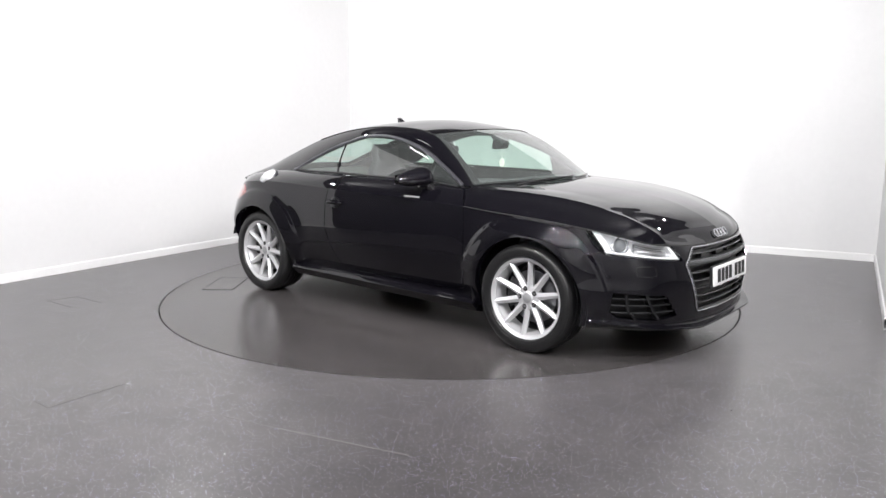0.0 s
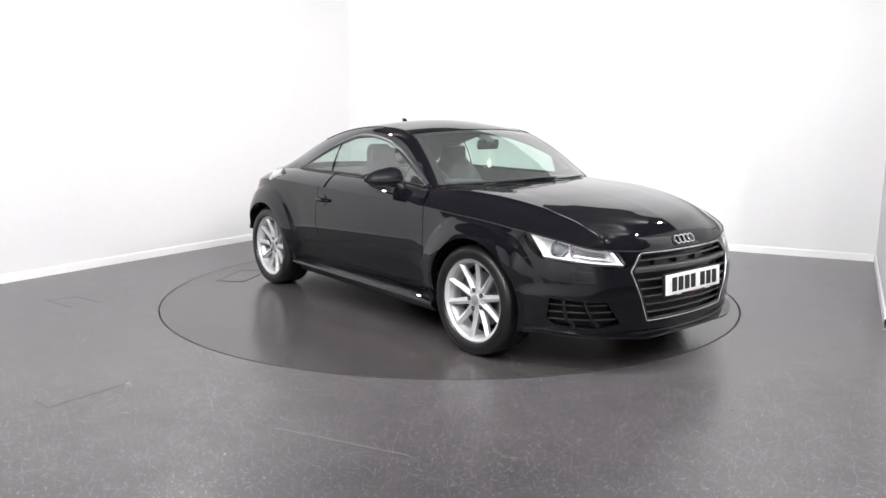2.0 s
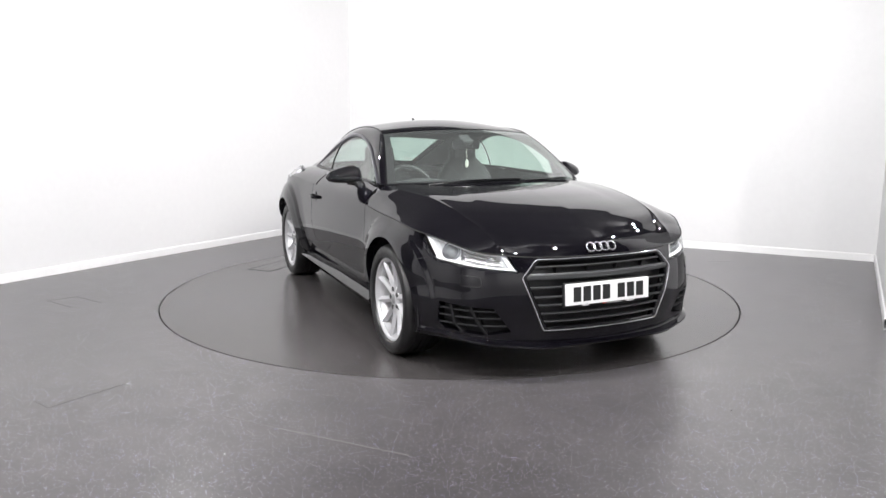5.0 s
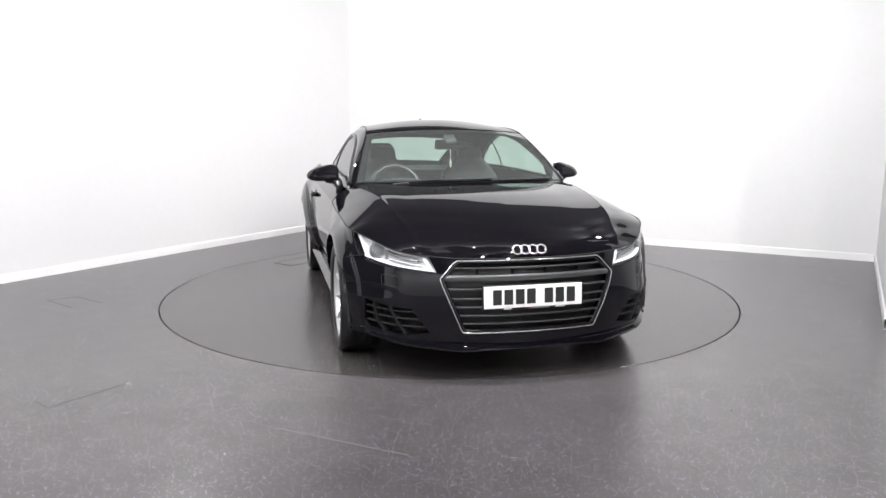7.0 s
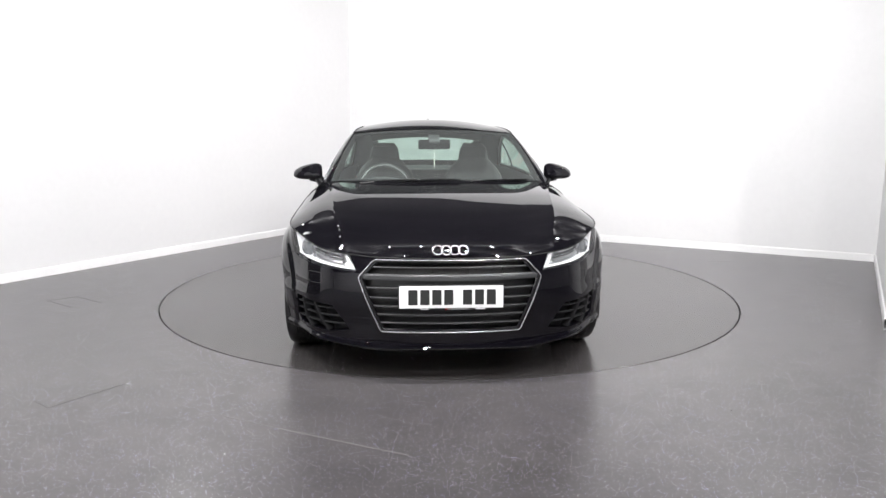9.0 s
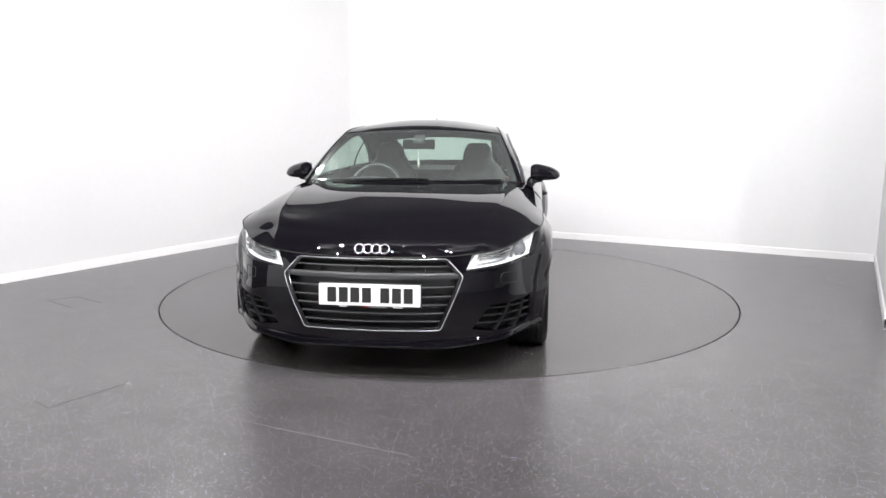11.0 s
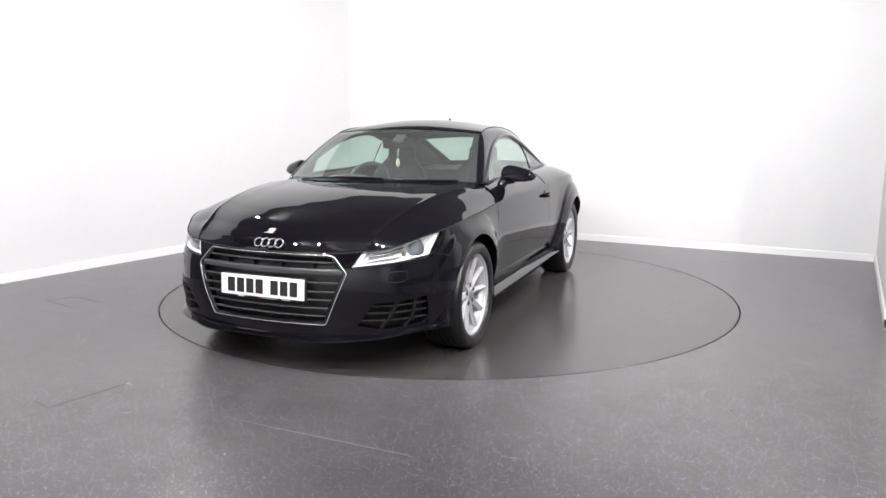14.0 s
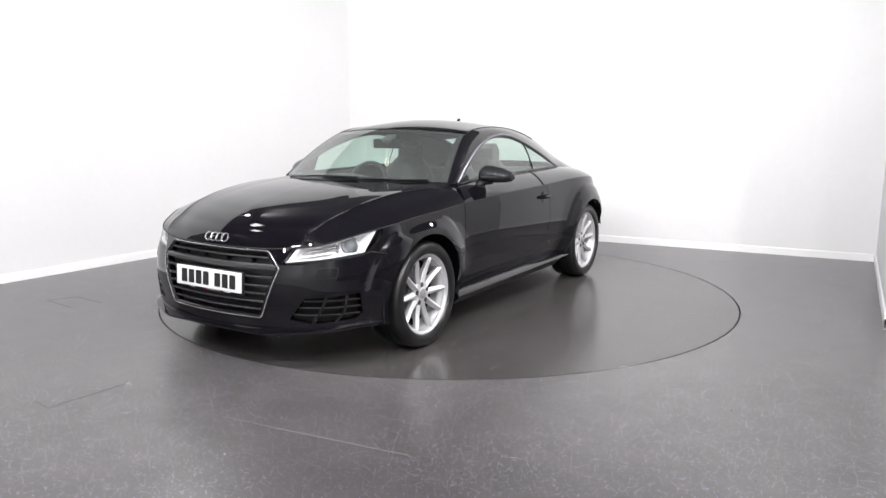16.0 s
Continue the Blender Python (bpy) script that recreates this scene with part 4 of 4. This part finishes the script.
# ---- car: wheels ----
def wheel(side_name):
    """Ten-spoke alloy wheel; the outer face looks along +y."""
    rim = part("wheel", lathe([(0.212, 0.068), (0.2155, 0.080), (0.2165, 0.0885), (0.2235, 0.0905), (0.2265, 0.0985),
                               (0.2330, 0.1035), (0.2395, 0.1055), (0.2415, 0.101), (0.2395, 0.094), (0.222, 0.07), (0.218, 0.0), (0.2035, -0.002), (0.2055, 0.035), (0.2085, 0.062), (0.212, 0.068)], 96), ALLOY, CAR, "silver ten-spoke alloy wheel with black tyre")
    part("tyre", lathe([(0.2280, -0.100), (0.2360, -0.112), (0.2545, -0.119), (0.2816, -0.1225), (0.2996, -0.118), (0.3113, -0.106), (0.3172, -0.088), (0.3188, -0.060),
                        (0.3188, -0.056), (0.3131, -0.054), (0.3131, -0.046), (0.3190, -0.044), (0.3190, -0.018), (0.3131, -0.016), (0.3131, -0.008), (0.3190, -0.006),
                        (0.3190, 0.012), (0.3131, 0.014), (0.3131, 0.022), (0.3190, 0.024), (0.3190, 0.050), (0.3131, 0.052), (0.3131, 0.058), (0.3187, 0.060),
                        (0.3172, 0.088), (0.3113, 0.106), (0.3028, 0.1160), (0.3014, 0.1150), (0.2951, 0.1195), (0.2816, 0.1225), (0.2608, 0.1205), (0.2595, 0.1190), (0.2545, 0.119), (0.2470, 0.116), (0.2425, 0.108), (0.2380, 0.098)], 96), RUBBER, rim, "black road tyre")
    part("barrel", lathe([(0.2030, 0.0), (0.201, -0.09), (0.05, -0.09)], 64), DARK_ALLOY, rim)
    hub = part("hub", lathe([(0.0, 0.078), (0.032, 0.078), (0.036, 0.075), (0.046, 0.072), (0.062, 0.073), (0.071, 0.070), (0.076, 0.060), (0.076, 0.02)], 48), ALLOY, rim)
    part("centre_cap", lathe([(0.0, 0.0825), (0.024, 0.0822), (0.029, 0.0795), (0.030, 0.076)], 36), CAP_GREY, rim, "grey centre cap")
    # spokes: faceted blades with a central ridge
    rows = []
    for f in np.linspace(0, 1, 9):
        r = 0.040 + (0.232 - 0.040) * f
        w = 0.0225 - 0.0065 * f - 0.007 * smooth_step(0.90, 1.0, f)
        y = 0.072 + 0.004 * math.sin(math.pi * min(f * 1.2, 1)) + 0.022 * smooth_step(0.35, 1.0, f)
        d = 0.046 - 0.012 * f
        rows.append([(-w * 0.55, y - d, r), (-w, y - 0.014, r), (-w * 0.92, y - 0.0105, r), (-0.0006, y + 0.0035, r + 0.002 * f), (0.0006, y + 0.0035, r + 0.002 * f), (w * 0.92, y - 0.0105, r), (w, y - 0.014, r), (w * 0.55, y - d, r)])
    rows = [r + [r[0]] for r in rows]
    g = grid(rows)
    n = len(rows[0])
    g = (g[0], g[1] + [tuple(range((len(rows) - 1) * n, len(rows) * n - 1))])
    me = mesh_of("spoke", g, ALLOY, 18)
    for k in range(10):
        s = new("spoke", me)
        s.parent = rim
        s.matrix_basis = pose(0, 0, 0, 0, 36 * k, 0)
    bolt = mesh_of("bolt", lathe([(0.0, 0.0815), (0.006, 0.0815), (0.0085, 0.080), (0.009, 0.075)], 6), STEEL)
    # flat black disc: the shade of the bolt's recess put in as colour
    well = mesh_of("bolt_well_shade", lathe([(0.0, 0.0765), (0.0135, 0.0765), (0.0145, 0.0745)], 20), GAP)
    for k in range(5):
        b = new("bolt", bolt)
        b.parent = rim
        a = radians(72 * k + 22)
        b.matrix_basis = pose(0.056 * math.sin(a), 0, 0.056 * math.cos(a))
        tagged(b, "steel wheel bolt")
        c = new("bolt_well_shade", well)
        c.parent = rim
        c.matrix_basis = b.matrix_basis
    part("brake_disc", lathe([(0.07, 0.012), (0.156, 0.012), (0.157, 0.008), (0.157, -0.012), (0.07, -0.012)], 64), STEEL, rim, "steel brake disc")
    cal = []
    for a in np.linspace(-0.6, 0.6, 9):
        cal.append([(r * math.cos(a), y, r * math.sin(a)) for r, y in ((0.105, 0.035), (0.165, 0.038), (0.178, 0.02), (0.178, -0.03), (0.105, -0.03), (0.105, 0.035))])
    part("brake_caliper", grid(cal), DARK_ALLOY, rim, "dark grey brake caliper")
    return rim


CAP_GREY = mat("cap_grey", (0.36, 0.36, 0.37), 0.35, metal=0.5, vary=0.1, scale=60)


def wheels():
    first = wheel("left")
    spots = [(WHEEL_X, 1, -18), (-WHEEL_X, 1, -14), (WHEEL_X, -1, -5), (-WHEEL_X, -1, -19)]
    for k, (x, side, spin) in enumerate(spots):
        m = pose(x, side * (TRACK - (0.006 if x < 0 else 0)), WHEEL_Z, 0, 0, 0 if side > 0 else 180) @ pose(0, 0, 0, 0, spin, 0)
        if k == 0:
            first.matrix_basis = m
        else:
            copy_thing(first, m)


wheels()
# ---- car: mirrors, wipers, cap, aerial, lamps ----
def door_mirrors():
    """Wedge-shaped housings: flat below, falling off above towards the outer end."""
    def section(f):
        k = max(1 - abs(2 * f - 0.94) ** 3.0 / 1.07 ** 3.0, 0.0) ** 0.42
        return 0.420 - 0.070 * f, 0.790 + 0.206 * f, 0.961 - 0.002 * f, k

    for mirrored in (False, True):
        put = flip if mirrored else (lambda g: g)
        rows = []
        for f in np.linspace(0, 1, 26):
            cx, y, cz, k = section(f)
            row = []
            for a in np.linspace(0, 2 * math.pi, 37)[:-1]:
                c, s = math.cos(a), math.sin(a)
                e = (abs(c) ** 2.6 + abs(s) ** 2.6) ** (-1 / 2.6)
                dx = ((0.086 - 0.030 * f) if c > 0 else 0.048) * c * e * k
                dz = ((0.094 - 0.052 * f) if s > 0 else 0.036) * s * e * k
                row.append((cx + dx, y, cz + dz - (0.014 * c if c > 0 and s > 0 else 0)))
            rows.append(row + [row[0]])
        h = part("door_mirror", put(grid(rows)), PAINT, CAR, "gloss black wedge-shaped door mirror housing")
        glass_rows = [[(section(f)[0] - 0.049, section(f)[1], section(f)[2] + (v * (0.072 - 0.044 * f) if v > 0 else v * 0.026)) for f in np.linspace(0.06, 0.92, 8)] for v in (-1, -0.6, 0, 0.6, 1)]
        part("mirror_glass", put(grid(glass_rows)), CHROME, h, "mirror glass")
        part("mirror_foot", put(join(tube([(0.470, 0.778, 0.862), (0.462, 0.786, 0.900), (0.440, 0.806, 0.930)], 0.032, 14), tube([(0.445, 0.800, 0.926), (0.415, 0.87, 0.936)], 0.022, 12))), GLOSS_BLACK, h, "gloss black mirror foot")
        # seam between the cap and the lower shell
        seam = [(section(f)[0] + (0.087 - 0.030 * f) * section(f)[3], section(f)[1], section(f)[2] - 0.006) for f in np.linspace(0.03, 0.97, 30)]
        part("indicator_strip", put(tube(seam, 0.0026, 6)), GLOSS_BLACK, h, "slim indicator strip in the mirror")


def fuel_cap():
    belt = BELT(np.linspace(4.9, 6.4, 31))
    sx = np.array([SX(x) for x in belt[:, 0] + 0.02])
    skin = ruled(body_at(sx, crest(sx)), belt, 10, 0.014)
    k = int(np.argmin(np.abs(belt[:, 0] + 1.22)))
    c = Vector(skin[2, k] * 0.5 + skin[3, k] * 0.5)
    n = Vector(skin[2, k + 2] - skin[2, k - 2]).cross(Vector(skin[4, k] - skin[1, k])).normalized()
    n = n if n.z > 0 else -n
    n = (n + Vector((0, 0.30, 0))).normalized()
    m = Matrix.Translation(c + n * 0.006) @ n.to_track_quat("Y", "Z").to_matrix().to_4x4()
    f = part("fuel_cap", flip(moved(lathe([(0.0, 0.007), (0.048, 0.007), (0.053, 0.006), (0.055, 0.009), (0.068, 0.008), (0.074, 0.003), (0.076, -0.030)], 48), m)), SATIN, CAR, "round satin aluminium fuel filler cap")
    for k in range(6):
        w = 2 * math.pi * k / 6
        part("screw", flip(moved(lathe([(0.0, 0.0115), (0.0035, 0.0115), (0.0045, 0.008)], 10), m @ Matrix.Translation((0.060 * math.cos(w), 0, 0.060 * math.sin(w))))), STEEL, f)


def aerial():
    rows = []
    for f in np.linspace(0, 1, 8):
        w, a, b = 0.016 * (1 - f) ** 0.7 + 0.0015, -0.60 - 0.005 * f, -0.50 - 0.062 * f ** 0.8
        z = 1.322 + 0.036 * f
        rows.append([(a, 0, z), ((a + b) / 2, w, z), (b, 0, z), ((a + b) / 2, -w, z), (a, 0, z)])
    part("roof_aerial", grid(rows), PAINT, CAR, "small black shark-fin aerial")


def wipers():
    for pts in ([(0.955, -0.10, 0.955), (0.905, -0.35, 0.957), (0.80, -0.60, 0.957)], [(0.93, 0.50, 0.945), (0.962, 0.20, 0.965), (0.955, -0.14, 0.967)]):
        c = Curve([(x - 0.012, -y, z - 0.006) for x, y, z in pts])(np.linspace(0, 2, 20))
        w = part("wiper", tube(c, 0.0045, 8), BLACK_PLASTIC, CAR, "black windscreen wiper at rest")
        part("wiper_arm", tube(c[3:] + np.array([0.010, 0, 0.003]), 0.004, 6), GLOSS_BLACK, w)
    low = [(0.970, 0, 0.938), (0.950, 0.25, 0.936), (0.890, 0.48, 0.931), (0.775, 0.69, 0.918)]
    a = Curve(low)(np.linspace(0, 3, 24))
    b = a + np.array([-0.06, 0, 0.004])
    g = grid([a, b])
    part("scuttle_panel", join(g, flip(g)), BLACK_PLASTIC, CAR, "black plastic scuttle under the wipers")


def rear_lamps():
    for put in ((lambda g: g), flip):
        part("tail_light", put(CUT["tail_light"]), RED_LENS, CAR, "red tail light at the rear corner")


# ---- car: cabin ----
def cabin():
    # dashboard, from the screen's foot backwards
    rows = []
    for y in np.linspace(-0.69, 0.69, 29):
        k = 1 - (abs(y) / 0.74) ** 2
        x0 = 0.68 + 0.22 * k
        hump = 0.028 * math.exp(-((y + 0.36) / 0.16) ** 2)
        rows.append([(x0, y, 0.885), (x0 - 0.10, y, 0.918 + 0.3 * hump), (x0 - 0.25, y, 0.925 + hump), (0.42, y, 0.915 + hump), (0.37, y, 0.895 + 0.6 * hump), (0.36, y, 0.80), (0.45, y, 0.60)])
    part("dashboard", grid(rows), TRIM_DARK, CAR, "dark soft-touch dashboard")
    # steering wheel on the right-hand side
    m = Matrix.Translation((0.235, -0.355, 0.845)) @ pose(0, 0, 0, 0, -24, 0)
    loop = [(0, 0.182 * math.cos(a), 0.182 * math.sin(a) * (1.0 if math.sin(a) > -0.8 else 0.94)) for a in np.linspace(0, 2 * math.pi, 49)[:-1]]
    w = part("steering_wheel", moved(tube(loop, 0.0155, 10, closed=True), m), WHEEL_GRIP, CAR, "flat-bottomed black steering wheel")
    part("wheel_boss", moved(lathe([(0.0, -0.035), (0.05, -0.03), (0.068, -0.01), (0.07, 0.03)], 28, "x"), m), TRIM_DARK, w)
    for a in (0, math.pi, -math.pi / 2):
        part("wheel_spoke", moved(box(-0.01, 0.012, 0.05, 0.175, -0.016, 0.016, 0.004), m @ Matrix.Rotation(a, 4, "X")), SATIN if a == -math.pi / 2 else TRIM_DARK, w)
    # front seats with fixed headrests
    for y in (-0.36, 0.36):
        back = []
        for f in np.linspace(0, 1, 18):
            z = 0.46 + 0.70 * f
            x = -0.22 - 0.20 * f
            wide = float(np.interp(f, [0, 0.3, 0.62, 0.75, 0.80, 0.93, 1.0], [0.23, 0.25, 0.235, 0.175, 0.12, 0.112, 0.075]))
            deep = float(np.interp(f, [0, 0.5, 0.75, 0.80, 0.95, 1.0], [0.11, 0.10, 0.07, 0.055, 0.05, 0.03]))
            row = []
            for a in np.linspace(0, 2 * math.pi, 29)[:-1]:
                c, s = math.cos(a), math.sin(a)
                e = (abs(c) ** 3.4 + abs(s) ** 3.4) ** (-1 / 3.4)
                dish = 0.03 * (1 - abs(s * e) ** 2) if c > 0 and f < 0.78 else 0
                row.append((x + deep * c * e - dish, y + wide * s * e, z))
            back.append(row + [row[0]])
        g = grid(back)
        n = len(back[0])
        g = (g[0], g[1] + [tuple(range((len(back) - 1) * n, len(back) * n - 1))])
        s = part("front_seat", g, LEATHER, CAR, "black leather sports seat with tall headrest")
        part("cushion", box(-0.25, 0.27, y - 0.25, y + 0.25, 0.36, 0.50, 0.05), LEATHER, s)
        part("headrest_pad", box(-0.375, -0.335, y - 0.10, y + 0.10, 1.035, 1.135, 0.02), LEATHER, s)
    # cabin walls, floor, rear bench and shelf
    shell = part("cabin_floor", box(-1.3, 0.7, -0.72, 0.72, 0.26, 0.30, 0.01), TRIM_DARK, CAR)
    part("rear_bench", box(-0.98, -0.72, -0.55, 0.55, 0.42, 0.925, 0.06), LEATHER, CAR, "small black rear bench")
    part("parcel_shelf", box(-1.60, -0.97, -0.52, 0.52, 0.900, 0.917, 0.006), TRIM_DARK, CAR, "dark load cover under the rear window")
    for put in ((lambda g: g), flip):
        x = np.linspace(0.66, -1.30, 40)
        t = np.interp(-x, -BELT(np.linspace(0, 8, 300))[:, 0], np.linspace(0, 8, 300))
        top = BELT(t) - np.array([0, 0.03, 0.006])
        mid = top - np.array([0, -0.02, 0.12])
        low = top * np.array([1, 1, 0]) + np.array([0, 0.02, 0.28])
        part("door_card", put(grid([top, mid, low])), TRIM_DARK, CAR, "dark inner door trim")
        # inside of the pillar and roof rail
        t_rail = np.linspace(0.05, 7.6, 70)
        head_t = np.interp(t_rail, [0, 2, 3.3, 5, 6, 7, 8], [0, 2.2, 4.0, 6.2, 7.2, 8.8, 10])
        part("pillar_trim", put(grid([HEAD(head_t) - np.array([0, 0.022, 0.004]), (HEAD(head_t) + RAIL(t_rail)) / 2 - np.array([0, 0.03, 0.03]), RAIL(t_rail) - np.array([0, 0.02, 0.022])])), TRIM_DARK, CAR)
    lining = top_between(2.05, 5.0, 20) - np.array([0, 0, 0.03])
    part("headlining", whole(lining), TRIM_DARK, CAR, "dark grey headlining")
    # rear-view mirror and the pendant that hangs from it
    mirror = part("rear_view_mirror", moved(box(-0.018, 0.018, -0.115, 0.115, -0.034, 0.034, 0.016), Matrix.Translation((0.42, 0.0, 1.170)) @ pose(0, 0, 0, 0, 8, 12)), GLOSS_BLACK, CAR, "black rear-view mirror on the windscreen")
    part("mirror_stalk", tube([(0.425, 0, 1.18), (0.44, 0, 1.195), (0.45, 0, 1.198)], 0.014, 10), TRIM_DARK, mirror)
    part("sensor_cover", moved(box(-0.05, 0.05, -0.04, 0.04, -0.014, 0.014, 0.01), Matrix.Translation((0.405, 0, 1.208)) @ pose(0, 0, 0, 0, 25, 0)), TRIM_DARK, mirror)
    pend = part("pendant", moved(lathe([(0.0, 0.003), (0.021, 0.003), (0.024, 0.0), (0.021, -0.003), (0.0, -0.003)], 28), Matrix.Translation((0.435, 0.0, 1.038)) @ pose(0, 0, 0, 0, 0, -2) @ Matrix.Diagonal((1.1, 1, 1.3, 1))), CARD, CAR, "cream oval pendant hanging from the mirror")
    part("cord", tube([(0.435, 0, 1.072), (0.43, 0, 1.14)], 0.0016, 6), CARD, pend)
    part("pendant_print", moved(lathe([(0.008, 0.0034), (0.016, 0.0034)], 24), Matrix.Translation((0.435, 0.0, 1.038)) @ Matrix.Diagonal((1, 1, 1.4, 1))), PRINT_BROWN, pend)


PRINT_BROWN = mat("brown_print", (0.16, 0.07, 0.04), 0.5)
WHEEL_GRIP = mat("steering_leather", (0.035, 0.035, 0.037), 0.35, vary=0.1, scale=60)
door_mirrors()
fuel_cap()
aerial()
wipers()
rear_lamps()
cabin()
# ---- what moves ----
def heading(t):
    """The turntable's angle in degrees: a steady clockwise turn."""
    s = (t - 8) / 8
    return -80.73 - 41.02 * s - 0.154 * s * s + 0.42 * (s ** 3 - s)


def motions():
    car_rows, disc_rows = [], []
    for k in range(17):
        a = heading(k)
        turn = pose(0, 0, 0, 0, 0, a)
        disc_rows.append((float(k), turn))
        car_rows.append((float(k), turn @ pose(0.186, -0.150, 0)))
    walk(TURNTABLE, disc_rows)
    walk(CAR, car_rows)


motions()
